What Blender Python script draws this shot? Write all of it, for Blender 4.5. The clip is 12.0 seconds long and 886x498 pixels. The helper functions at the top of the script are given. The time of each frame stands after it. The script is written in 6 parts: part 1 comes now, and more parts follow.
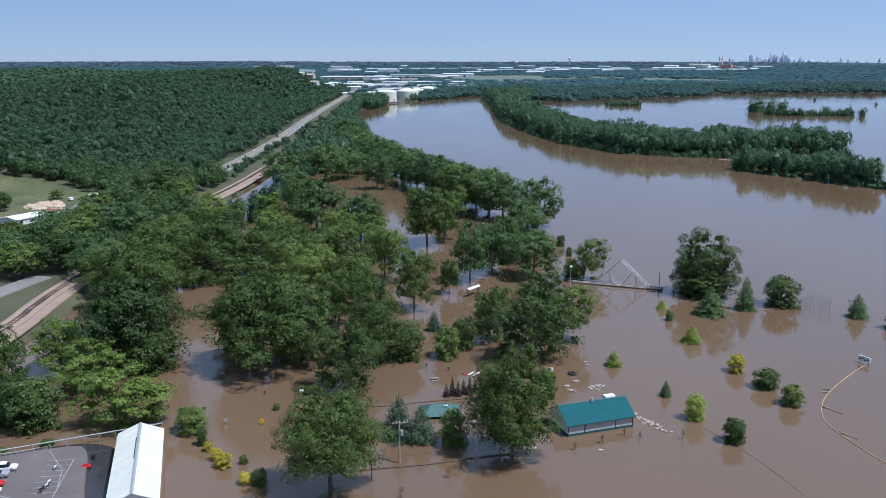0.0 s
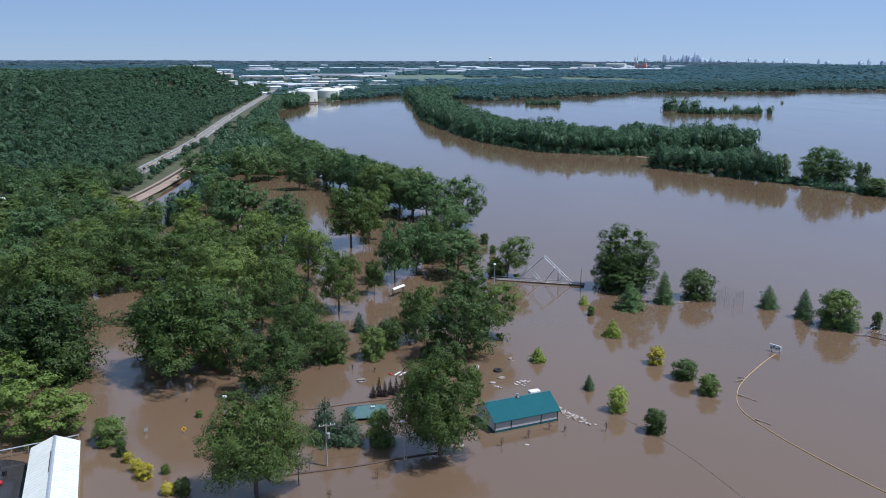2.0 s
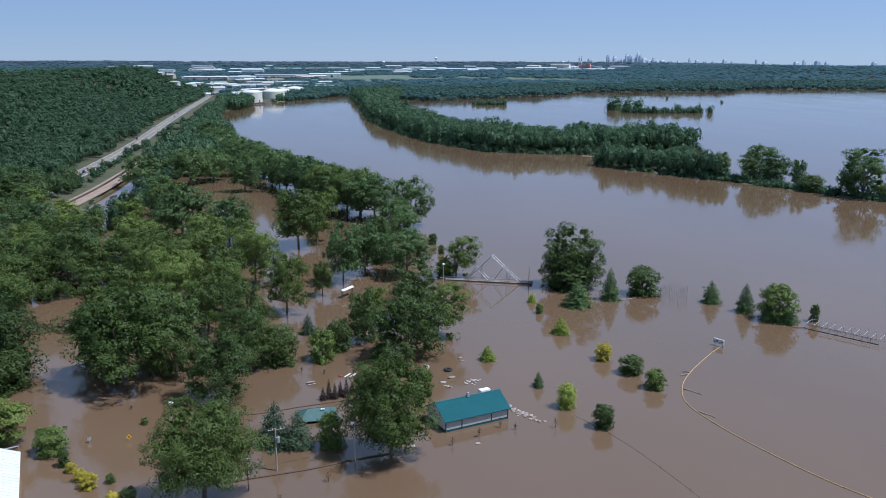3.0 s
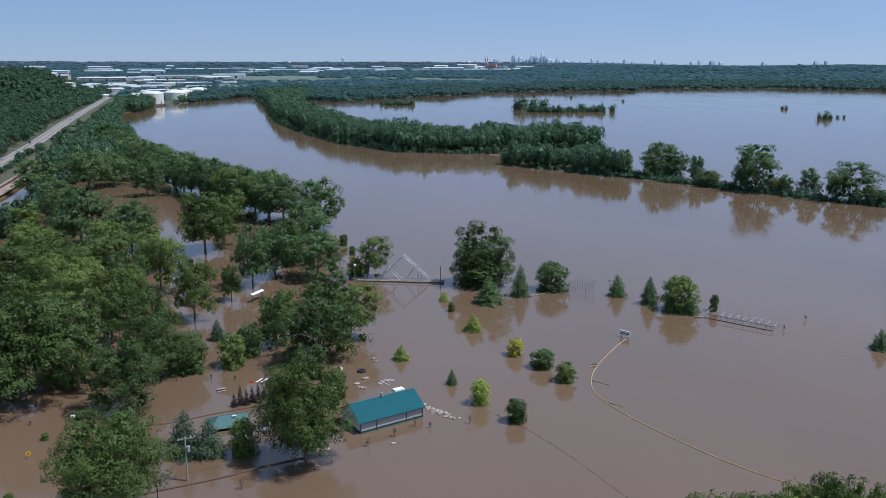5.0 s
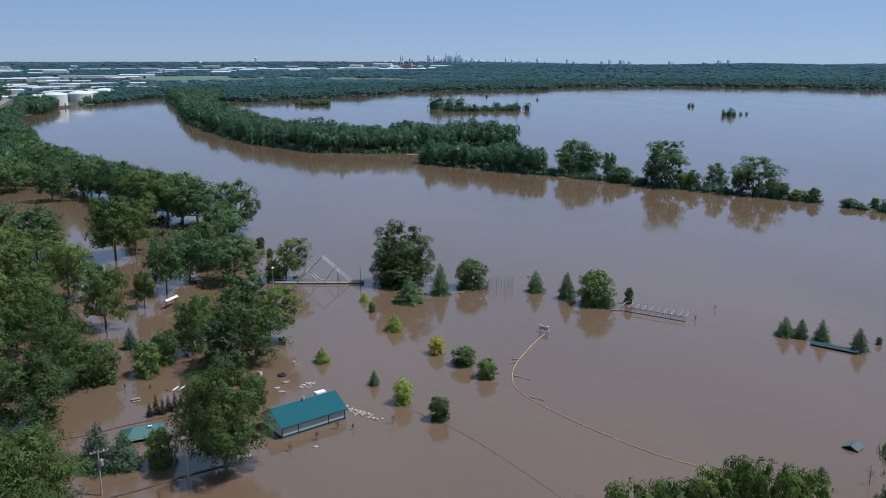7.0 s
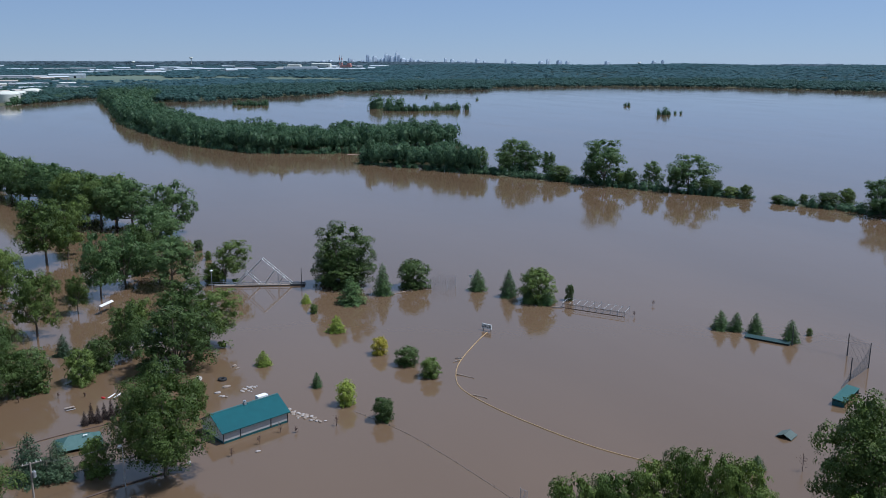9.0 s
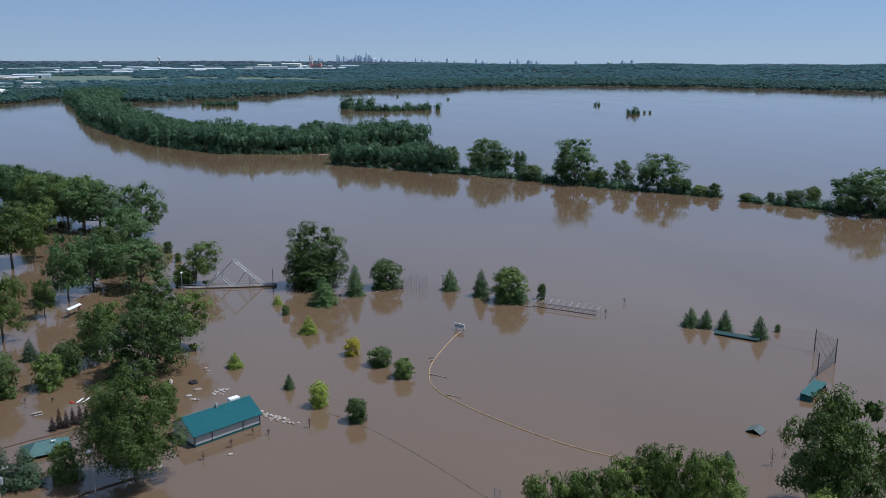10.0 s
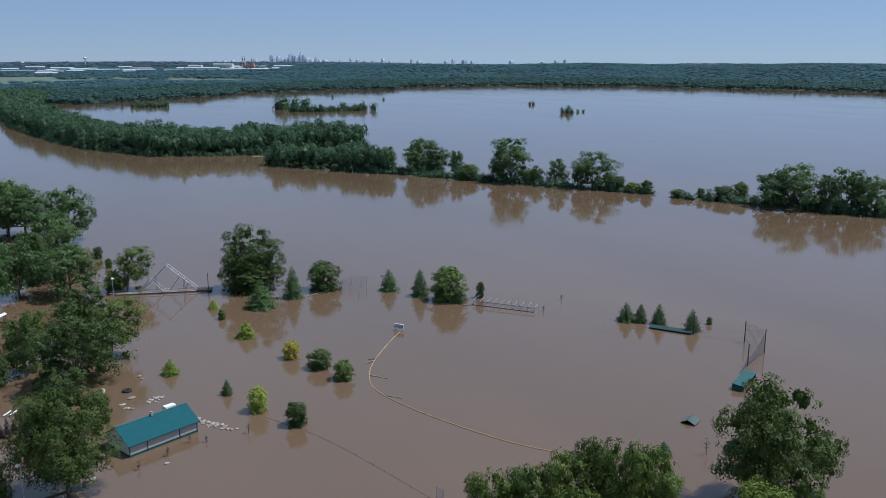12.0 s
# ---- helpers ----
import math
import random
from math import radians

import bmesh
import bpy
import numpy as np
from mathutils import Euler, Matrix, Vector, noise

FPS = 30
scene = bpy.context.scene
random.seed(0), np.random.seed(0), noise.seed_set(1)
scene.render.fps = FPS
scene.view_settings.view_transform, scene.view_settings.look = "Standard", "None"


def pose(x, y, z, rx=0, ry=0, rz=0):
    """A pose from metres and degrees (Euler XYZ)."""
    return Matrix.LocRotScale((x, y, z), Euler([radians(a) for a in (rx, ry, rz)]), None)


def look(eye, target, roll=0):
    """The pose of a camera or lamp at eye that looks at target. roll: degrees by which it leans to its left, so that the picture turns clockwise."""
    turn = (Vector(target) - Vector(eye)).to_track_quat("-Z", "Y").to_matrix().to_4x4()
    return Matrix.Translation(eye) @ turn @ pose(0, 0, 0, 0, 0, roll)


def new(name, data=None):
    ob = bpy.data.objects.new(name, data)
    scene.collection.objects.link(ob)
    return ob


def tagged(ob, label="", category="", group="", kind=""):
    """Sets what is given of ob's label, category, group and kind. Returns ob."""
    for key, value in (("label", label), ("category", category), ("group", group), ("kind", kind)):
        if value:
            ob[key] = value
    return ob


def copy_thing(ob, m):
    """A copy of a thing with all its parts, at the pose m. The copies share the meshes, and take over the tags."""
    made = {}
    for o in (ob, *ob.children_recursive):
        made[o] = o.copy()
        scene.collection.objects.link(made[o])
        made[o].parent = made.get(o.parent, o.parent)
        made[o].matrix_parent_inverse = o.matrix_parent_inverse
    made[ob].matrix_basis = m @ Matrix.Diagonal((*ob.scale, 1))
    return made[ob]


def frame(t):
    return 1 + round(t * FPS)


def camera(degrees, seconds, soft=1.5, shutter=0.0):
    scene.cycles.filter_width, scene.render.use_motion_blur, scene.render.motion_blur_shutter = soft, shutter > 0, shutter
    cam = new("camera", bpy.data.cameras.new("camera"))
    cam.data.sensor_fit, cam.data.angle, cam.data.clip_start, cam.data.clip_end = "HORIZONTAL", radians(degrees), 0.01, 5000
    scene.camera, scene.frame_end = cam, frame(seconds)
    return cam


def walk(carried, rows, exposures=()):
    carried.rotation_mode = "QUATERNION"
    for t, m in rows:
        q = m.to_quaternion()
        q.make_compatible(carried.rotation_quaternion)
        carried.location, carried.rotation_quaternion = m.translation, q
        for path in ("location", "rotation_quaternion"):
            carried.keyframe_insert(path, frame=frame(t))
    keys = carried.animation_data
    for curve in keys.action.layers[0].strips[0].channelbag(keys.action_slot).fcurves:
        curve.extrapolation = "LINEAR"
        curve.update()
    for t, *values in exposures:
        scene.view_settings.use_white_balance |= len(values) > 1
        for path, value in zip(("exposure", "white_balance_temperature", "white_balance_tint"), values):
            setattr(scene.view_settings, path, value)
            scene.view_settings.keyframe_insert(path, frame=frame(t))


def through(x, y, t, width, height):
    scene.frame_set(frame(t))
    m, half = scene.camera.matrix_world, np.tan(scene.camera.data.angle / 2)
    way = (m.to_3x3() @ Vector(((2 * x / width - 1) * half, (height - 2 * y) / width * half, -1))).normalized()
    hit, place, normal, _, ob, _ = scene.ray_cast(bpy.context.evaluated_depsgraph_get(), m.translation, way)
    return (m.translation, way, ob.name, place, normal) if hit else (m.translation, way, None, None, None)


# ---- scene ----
cam = camera(55.6, 12.0, 0.90)
PATH = [
    (0, (-0.385, -0.113, 85.157), (-0.369, 1.838, 84.716), 0.0),
    (0.5, (-0.352, -0.015, 85.177), (-0.294, 1.935, 84.736), 0.0),
    (1, (-0.311, 0.058, 85.182), (-0.209, 2.006, 84.741), 0.0),
    (1.5, (-0.282, 0.066, 85.161), (-0.136, 2.011, 84.719), 0.1),
    (2, (-0.265, 0.061, 85.152), (-0.07, 2.002, 84.71), 0.1),
    (2.5, (-0.23, 0.053, 85.144), (0.028, 1.987, 84.703), 0.1),
    (3, (-0.212, 0.028, 85.135), (0.104, 1.953, 84.694), 0.1),
    (5, (-0.063, -0.28, 85.032), (0.458, 1.6, 84.592), 0.1),
    (5.5, (0.04, -0.281, 85.012), (0.607, 1.585, 84.572), 0.1),
    (6, (0.115, -0.245, 84.993), (0.729, 1.606, 84.553), 0.0),
    (6.5, (0.129, -0.202, 84.981), (0.787, 1.635, 84.541), 0.0),
    (7, (0.148, -0.178, 84.969), (0.85, 1.642, 84.528), 0.0),
    (9, (0.279, 0.041, 84.802), (1.108, 1.807, 84.361), 0.1),
    (9.5, (0.257, 0.092, 84.779), (1.116, 1.844, 84.339), 0.1),
    (10, (0.301, 0.121, 84.773), (1.189, 1.857, 84.332), 0.1),
    (10.5, (0.329, 0.118, 84.775), (1.246, 1.839, 84.333), 0.1),
    (11, (0.387, 0.086, 84.781), (1.341, 1.788, 84.34), 0.1),
    (11.5, (0.412, 0.085, 84.778), (1.399, 1.767, 84.336), 0.0),
    (12, (0.393, 0.104, 84.77), (1.409, 1.769, 84.329), 0.0),
]
walk(cam, [(t, look(eye, aim, roll)) for t, eye, aim, roll in PATH],
     [(0, 0.24, 5500, 14), (3, 0.14, 5480, 14), (7, 0.0, 5520, 13), (12, -0.08, 5610, 11)])
# ---- end of the walk ----

# ---------------------------------------------------------------- sky and sun
SUN_TO = Vector((0.43, -0.18, 0.88)).normalized()
world = bpy.data.worlds.new("sky")
scene.world = world
world.use_nodes = True
wn = world.node_tree.nodes
sky = wn.new("ShaderNodeTexSky")
sky.sky_type = "NISHITA"
sky.sun_disc = False
sky.sun_elevation = math.asin(SUN_TO.z)
sky.sun_rotation = math.atan2(SUN_TO.x, SUN_TO.y)
sky.altitude = 1500
sky.air_density = 0.8
sky.dust_density = 0.1
sky.ozone_density = 4.0
wn["Background"].inputs["Strength"].default_value = 0.08
# summer haze: pale and grey at the horizon, bluer above, lighter towards the sun's side
where = wn.new("ShaderNodeTexCoord")
axes = wn.new("ShaderNodeSeparateXYZ")
world.node_tree.links.new(where.outputs["Generated"], axes.inputs["Vector"])
tint = wn.new("ShaderNodeValToRGB")
for stop, (z, c) in enumerate([(0.0, (0.515, 0.660, 0.825)), (0.07, (0.462, 0.620, 0.842)), (0.25, (0.525, 0.690, 0.905)), (1.0, (0.440, 0.600, 0.850))]):
    if stop > 1:
        tint.color_ramp.elements.new(z)
    tint.color_ramp.elements[stop].position = z
    tint.color_ramp.elements[stop].color = (*c, 1)
world.node_tree.links.new(axes.outputs["Z"], tint.inputs["Fac"])
side = wn.new("ShaderNodeMapRange")
side.inputs["From Min"].default_value, side.inputs["From Max"].default_value = -0.6, 0.9
side.inputs["To Min"].default_value, side.inputs["To Max"].default_value = 7.0, 8.8
world.node_tree.links.new(axes.outputs["X"], side.inputs["Value"])
lit = wn.new("ShaderNodeVectorMath")
lit.operation = "SCALE"
world.node_tree.links.new(tint.outputs["Color"], lit.inputs[0])
world.node_tree.links.new(side.outputs["Result"], lit.inputs["Scale"])
haze = wn.new("ShaderNodeMix")
haze.data_type = "RGBA"
haze.inputs["Factor"].default_value = 0.77
world.node_tree.links.new(sky.outputs["Color"], haze.inputs["A"])
world.node_tree.links.new(lit.outputs["Vector"], haze.inputs["B"])
world.node_tree.links.new(haze.outputs["Result"], wn["Background"].inputs["Color"])
sun = new("sun", bpy.data.lights.new("sun", "SUN"))
sun.data.energy = 4.6
sun.data.angle = radians(0.53)
sun.data.color = (1.0, 0.95, 0.87)
sun.matrix_world = look(SUN_TO * 100, (0, 0, 0))


# ---------------------------------------------------------------- materials
def material(name, rough=0.8, metal=0.0, ior=1.45):
    m = bpy.data.materials.new(name)
    m.use_nodes = True
    b = m.node_tree.nodes["Principled BSDF"]
    b.inputs["Roughness"].default_value = rough
    b.inputs["Metallic"].default_value = metal
    b.inputs["IOR"].default_value = ior
    return m, m.node_tree.nodes, m.node_tree.links, b


def ramp(nodes, stops):
    r = nodes.new("ShaderNodeValToRGB")
    while len(r.color_ramp.elements) < len(stops):
        r.color_ramp.elements.new(0.5)
    for e, (p, c) in zip(r.color_ramp.elements, stops):
        e.position, e.color = p, (*c, 1)
    return r


def noise_tex(nodes, links, scale, detail=4.0, stretch=None, kind="Object"):
    co = nodes.new("ShaderNodeTexCoord")
    n = nodes.new("ShaderNodeTexNoise")
    n.inputs["Scale"].default_value = scale
    n.inputs["Detail"].default_value = detail
    if stretch:
        mp = nodes.new("ShaderNodeMapping")
        mp.inputs["Scale"].default_value = stretch[:3]
        mp.inputs["Rotation"].default_value = (0, 0, radians(stretch[3]) if len(stretch) > 3 else 0)
        links.new(co.outputs[kind], mp.inputs["Vector"])
        links.new(mp.outputs["Vector"], n.inputs["Vector"])
    else:
        links.new(co.outputs[kind], n.inputs["Vector"])
    return n


def worn(name, a, b, scale=1.0, rough=0.8, metal=0.0, bump=0.15, fine=14.0, spread=0.25):
    """A surface that wanders between two colours in large patches and fine grain, with a little relief."""
    m, nodes, links, bs = material(name, rough, metal)
    big = noise_tex(nodes, links, scale, 5)
    small = noise_tex(nodes, links, scale * fine, 3)
    mix = nodes.new("ShaderNodeMix")
    mix.inputs["Factor"].default_value = 0.4
    links.new(big.outputs["Fac"], mix.inputs["A"])
    links.new(small.outputs["Fac"], mix.inputs["B"])
    r = ramp(nodes, [(0.5 - spread, a), (0.5 + spread, b)])
    links.new(mix.outputs["Result"], r.inputs["Fac"])
    links.new(r.outputs["Color"], bs.inputs["Base Color"])
    bp = nodes.new("ShaderNodeBump")
    bp.inputs["Strength"].default_value = bump
    bp.inputs["Distance"].default_value = 0.05
    links.new(small.outputs["Fac"], bp.inputs["Height"])
    links.new(bp.outputs["Normal"], bs.inputs["Normal"])
    return m


def leaf_material(name, dark, light, through=0.25, tones=0.0, gloss=0.2):
    """Leaves: every spray has its own tone, every tree leans a little to one side."""
    m, nodes, links, bs = material(name, 0.5)
    geo = nodes.new("ShaderNodeNewGeometry")
    info = nodes.new("ShaderNodeObjectInfo")
    mix = nodes.new("ShaderNodeMix")
    mix.inputs["Factor"].default_value = 0.55 if tones == 0 else 0.1
    links.new(geo.outputs["Random Per Island"], mix.inputs["A"])
    links.new(info.outputs["Random"], mix.inputs["B"])
    tone = noise_tex(nodes, links, 9.0 if tones == 0 else 0.09, 2)
    broad = noise_tex(nodes, links, 3.0 if tones == 0 else 0.016, 3)
    shade = nodes.new("ShaderNodeMix")
    shade.inputs["Factor"].default_value = 0.4
    links.new(tone.outputs["Fac"], shade.inputs["A"])
    links.new(broad.outputs["Fac"], shade.inputs["B"])
    both = nodes.new("ShaderNodeMix")
    both.inputs["Factor"].default_value = 0.4 if tones == 0 else tones
    links.new(mix.outputs["Result"], both.inputs["A"])
    links.new(shade.outputs["Result"], both.inputs["B"])
    r = ramp(nodes, [(0.25, dark), (0.75 if tones == 0 else 0.72, light)])
    links.new(both.outputs["Result"], r.inputs["Fac"])
    links.new(r.outputs["Color"], bs.inputs["Base Color"])
    bs.inputs["Specular IOR Level"].default_value = gloss
    tr = nodes.new("ShaderNodeBsdfTranslucent")
    links.new(r.outputs["Color"], tr.inputs["Color"])
    ms = nodes.new("ShaderNodeMixShader")
    ms.inputs["Fac"].default_value = through
    out = nodes["Material Output"]
    links.new(bs.outputs["BSDF"], ms.inputs[1])
    links.new(tr.outputs["BSDF"], ms.inputs[2])
    links.new(ms.outputs["Shader"], out.inputs["Surface"])
    return m


def plain(name, c, rough=0.6, metal=0.0, vary=0.12):
    d = tuple(v * (1 - vary) for v in c)
    l = tuple(min(1, v * (1 + vary)) for v in c)
    return worn(name, d, l, 0.6, rough, metal, 0.05)


LEAF = leaf_material("leaf green", (0.042, 0.074, 0.018), (0.162, 0.220, 0.051))
LEAF_DARK = leaf_material("leaf dark green", (0.028, 0.052, 0.015), (0.098, 0.146, 0.038))
LEAF_PALE = leaf_material("leaf yellow green", (0.070, 0.115, 0.024), (0.200, 0.265, 0.055))
LEAF_LIME = leaf_material("leaf lime", (0.15, 0.21, 0.03), (0.34, 0.40, 0.07))
LEAF_GOLD = leaf_material("leaf golden", (0.32, 0.28, 0.03), (0.52, 0.44, 0.06))
NEEDLE = leaf_material("needle green", (0.034, 0.074, 0.026), (0.098, 0.162, 0.050), 0.1)
NEEDLE_BLUE = leaf_material("needle blue green", (0.030, 0.060, 0.032), (0.080, 0.125, 0.062), 0.1)
# green shifted towards blue: the haze before the hill is in the colour
LEAF_HILL_HAZED = leaf_material("hazed hill woods leaf", (0.017, 0.045, 0.025), (0.070, 0.122, 0.054), 0.3, 0.6)
# lightened and blued in the colour, as haze over the river would do
LEAF_BANK_HAZED = leaf_material("hazed riverbank woods leaf", (0.033, 0.078, 0.044), (0.110, 0.184, 0.088), 0.42, 0.5)
# a lighter, bluer leaf for mid distance, with thin haze in its colour
LEAF_MID_HAZED = leaf_material("hazed riverside leaf", (0.046, 0.092, 0.033), (0.155, 0.228, 0.080), 0.40)
LEAF_ROAD = leaf_material("roadside woods leaf", (0.028, 0.060, 0.022), (0.105, 0.162, 0.052), 0.3, 0.5)
# blue of the distant haze painted straight into the leaf colour
LEAF_FAR_HAZED = leaf_material("hazed distant woods leaf", (0.060, 0.132, 0.150), (0.084, 0.164, 0.176), 0.5, 0.85)
# teal rather than leaf green, since some haze is mixed into the colour
LEAF_SHORE_HAZED = leaf_material("hazed far shore leaf", (0.042, 0.096, 0.084), (0.078, 0.144, 0.120), 0.45, 0.7)
LEAF_FRONT = leaf_material("willow oak leaf", (0.038, 0.066, 0.015), (0.112, 0.158, 0.036))
LEAF_ROW = leaf_material("poplar leaf", (0.048, 0.082, 0.018), (0.155, 0.208, 0.044))
LEAF_LIGHT = leaf_material("leaf light green", (0.036, 0.062, 0.015), (0.128, 0.176, 0.040))
LEAF_DEAD = leaf_material("dead needle brown", (0.018, 0.013, 0.011), (0.055, 0.036, 0.030), 0.05)
# thickest haze: leaf colour painted pale blue, translucency raised to flatten shading
LEAF_HORIZON_HAZED = leaf_material("hazed horizon woods leaf", (0.125, 0.185, 0.225), (0.155, 0.22, 0.26), 0.6, 0.85)
BARK = worn("bark", (0.07, 0.055, 0.042), (0.17, 0.14, 0.11), 1.5, 0.9, 0, 0.5, 8)
DEAD = worn("dead branches", (0.06, 0.035, 0.03), (0.14, 0.085, 0.07), 2, 0.9)

# flood water: silt-laden, with slow swirls, a light ripple and streaks of current
WATER, nodes, links, bs = material("silty flood water", 0.1, 0, 1.55)
swirl = noise_tex(nodes, links, 0.012, 6, (1, 0.35, 1, 14))
r = ramp(nodes, [(0.3, (0.121, 0.079, 0.046)), (0.7, (0.146, 0.096, 0.058))])
links.new(swirl.outputs["Fac"], r.inputs["Fac"])
links.new(r.outputs["Color"], bs.inputs["Base Color"])
calm = noise_tex(nodes, links, 0.02, 5, (1, 0.25, 1, 14))
mr = nodes.new("ShaderNodeMapRange")
mr.inputs["From Min"].default_value, mr.inputs["From Max"].default_value = 0.35, 0.7
mr.inputs["To Min"].default_value, mr.inputs["To Max"].default_value = 0.045, 0.10
links.new(calm.outputs["Fac"], mr.inputs["Value"])
links.new(mr.outputs["Result"], bs.inputs["Roughness"])
rip = noise_tex(nodes, links, 0.5, 3, (1, 0.6, 1, 14))
roll = noise_tex(nodes, links, 0.07, 4, (1, 0.5, 1, 30))
both = nodes.new("ShaderNodeMix")
both.inputs["Factor"].default_value = 0.75
links.new(rip.outputs["Fac"], both.inputs["A"])
links.new(roll.outputs["Fac"], both.inputs["B"])
bp = nodes.new("ShaderNodeBump")
bp.inputs["Strength"].default_value = 0.24
bp.inputs["Distance"].default_value = 0.30
links.new(both.outputs["Result"], bp.inputs["Height"])
links.new(bp.outputs["Normal"], bs.inputs["Normal"])

GRASS = worn("meadow grass", (0.036, 0.045, 0.020), (0.098, 0.094, 0.048), 0.05, 0.95, 0, 0.4, 30)
LAWN = worn("mown lawn", (0.040, 0.060, 0.020), (0.125, 0.125, 0.055), 0.045, 0.95, 0, 0.3, 9, 0.16)
MUD = worn("wet sand", (0.14, 0.095, 0.065), (0.22, 0.16, 0.12), 0.1, 0.7)
# crop green greyed towards blue, with the far haze in the colour
FIELD_HAZED = worn("bottomland field", (0.080, 0.115, 0.085), (0.125, 0.160, 0.115), 0.008, 0.95)
ASPHALT = worn("parking asphalt", (0.090, 0.078, 0.075), (0.155, 0.136, 0.128), 0.12, 0.9, 0, 0.3, 20)
WET = worn("wet dark asphalt", (0.022, 0.021, 0.022), (0.050, 0.047, 0.046), 0.15, 0.14, 0, 0.05, 12)
HIGHWAY = worn("highway concrete", (0.150, 0.145, 0.135), (0.215, 0.208, 0.195), 0.08, 0.9)
BALLAST = worn("rail ballast", (0.20, 0.145, 0.105), (0.34, 0.26, 0.20), 0.15, 0.95, 0, 0.5, 30)
STEEL = plain("rail steel", (0.16, 0.12, 0.10), 0.5, 0.6)
TIE = plain("tie wood", (0.10, 0.075, 0.06), 0.9)
PAINT_WHITE = plain("white paint", (0.72, 0.72, 0.70), 0.6, 0, 0.06)
LINE_PAINT = worn("worn line paint", (0.22, 0.21, 0.20), (0.52, 0.51, 0.49), 0.9, 0.8, 0, 0.05, 6)
TEAL = worn("teal sheet roof", (0.003, 0.066, 0.080), (0.006, 0.092, 0.105), 0.5, 0.5, 0.0, 0.03)
TEAL.node_tree.nodes["Principled BSDF"].inputs["Specular IOR Level"].default_value = 0.12
TEAL_DARK = plain("dark teal trim", (0.01, 0.075, 0.08), 0.5)
ROOF_DARK = worn("dark green sheet roof", (0.010, 0.034, 0.036), (0.020, 0.055, 0.056), 0.6, 0.6, 0, 0.05)
TEAL_DULL = worn("dull teal sheet roof", (0.012, 0.072, 0.068), (0.026, 0.102, 0.095), 0.8, 0.6)
TEAL_FADED = worn("faded green roof", (0.035, 0.090, 0.085), (0.070, 0.140, 0.130), 0.8, 0.6)
SIDING = worn("pale grey siding", (0.56, 0.555, 0.545), (0.70, 0.69, 0.68), 0.7, 0.6, 0, 0.05)
# white metal muted to blue-grey: haze painted into the warehouse colour
FAR_WHITE_HAZED = worn("hazed warehouse metal", (0.38, 0.42, 0.44), (0.56, 0.60, 0.62), 0.05, 0.6, 0.0, 0.04, 10)
FAR_TAN = worn("tan warehouse brick", (0.36, 0.31, 0.26), (0.48, 0.42, 0.36), 0.05, 0.8, 0.0, 0.04, 10)
METAL_WHITE = worn("white sheet metal", (0.50, 0.51, 0.44), (0.67, 0.665, 0.59), 0.35, 0.75, 0.0, 0.04, 10)
PANEL = worn("grey painted panel", (0.33, 0.32, 0.30), (0.42, 0.41, 0.39), 0.7, 0.7, 0, 0.05)
GALV = worn("galvanised steel", (0.36, 0.38, 0.39), (0.52, 0.54, 0.55), 1.0, 0.45, 0.5)
GREY_POLE = plain("weathered pole wood", (0.30, 0.26, 0.22), 0.9)
DARK_POLE = plain("dark pole", (0.05, 0.05, 0.05), 0.7)
BLACK = plain("black rubber", (0.018, 0.018, 0.018), 0.8)
ORANGE = worn("orange boom fabric", (0.36, 0.23, 0.10), (0.50, 0.34, 0.17), 0.7, 0.7)
YELLOW = plain("sign yellow", (0.75, 0.40, 0.02), 0.5)
FOAM = worn("pale foam and plastic", (0.20, 0.17, 0.15), (0.50, 0.46, 0.43), 1.2, 0.8)
SAND = worn("heaped sand and gravel", (0.30, 0.22, 0.15), (0.52, 0.42, 0.31), 0.3, 0.95, 0, 0.5, 12)
DRIFT = worn("driftwood", (0.16, 0.12, 0.09), (0.36, 0.30, 0.25), 1.0, 0.95)
RUST = plain("rust brown", (0.085, 0.055, 0.042), 0.8)
RED = plain("red paint", (0.40, 0.02, 0.02), 0.35)
CAR_WHITE = plain("white car paint", (0.78, 0.78, 0.78), 0.25, 0, 0.03)
CAR_SILVER = plain("silver car paint", (0.42, 0.44, 0.46), 0.25, 0.4, 0.03)
CAR_DARK = plain("dark car paint", (0.03, 0.035, 0.045), 0.25, 0, 0.03)
GLASS_DARK = plain("tinted glass", (0.02, 0.025, 0.03), 0.08, 0, 0.05)
ROOF_GREY = worn("grey roofing", (0.20, 0.21, 0.22), (0.34, 0.35, 0.36), 0.3, 0.9)
ROOF_SAGE = worn("sage roofing", (0.060, 0.084, 0.077), (0.100, 0.128, 0.117), 0.6, 0.85)
BRICK = plain("brick red", (0.30, 0.12, 0.09), 0.85)
# brick red paled in the colour for the haze before the power plant
BRICK_HAZED = plain("hazed brick", (0.52, 0.26, 0.22), 0.85)
# both skyline colours are lightened and blued to hold the haze
CITY = plain("hazed city concrete", (0.72, 0.78, 0.84), 0.8, 0, 0.08)
CITY_DARK = plain("hazed city glass and stone", (0.50, 0.57, 0.66), 0.7, 0, 0.08)
NET = plain("net cord", (0.10, 0.10, 0.10), 0.9)


# ---------------------------------------------------------------- mesh helpers
def mesh_object(name, verts, faces, mat, parent=None, label="", smooth=False):
    me = bpy.data.meshes.new(name)
    me.from_pydata(verts, [], faces)
    me.materials.append(mat)
    if smooth:
        me.polygons.foreach_set("use_smooth", [True] * len(me.polygons))
    ob = new(name, me)
    ob.parent = parent
    if label:
        tagged(ob, label)
    return ob


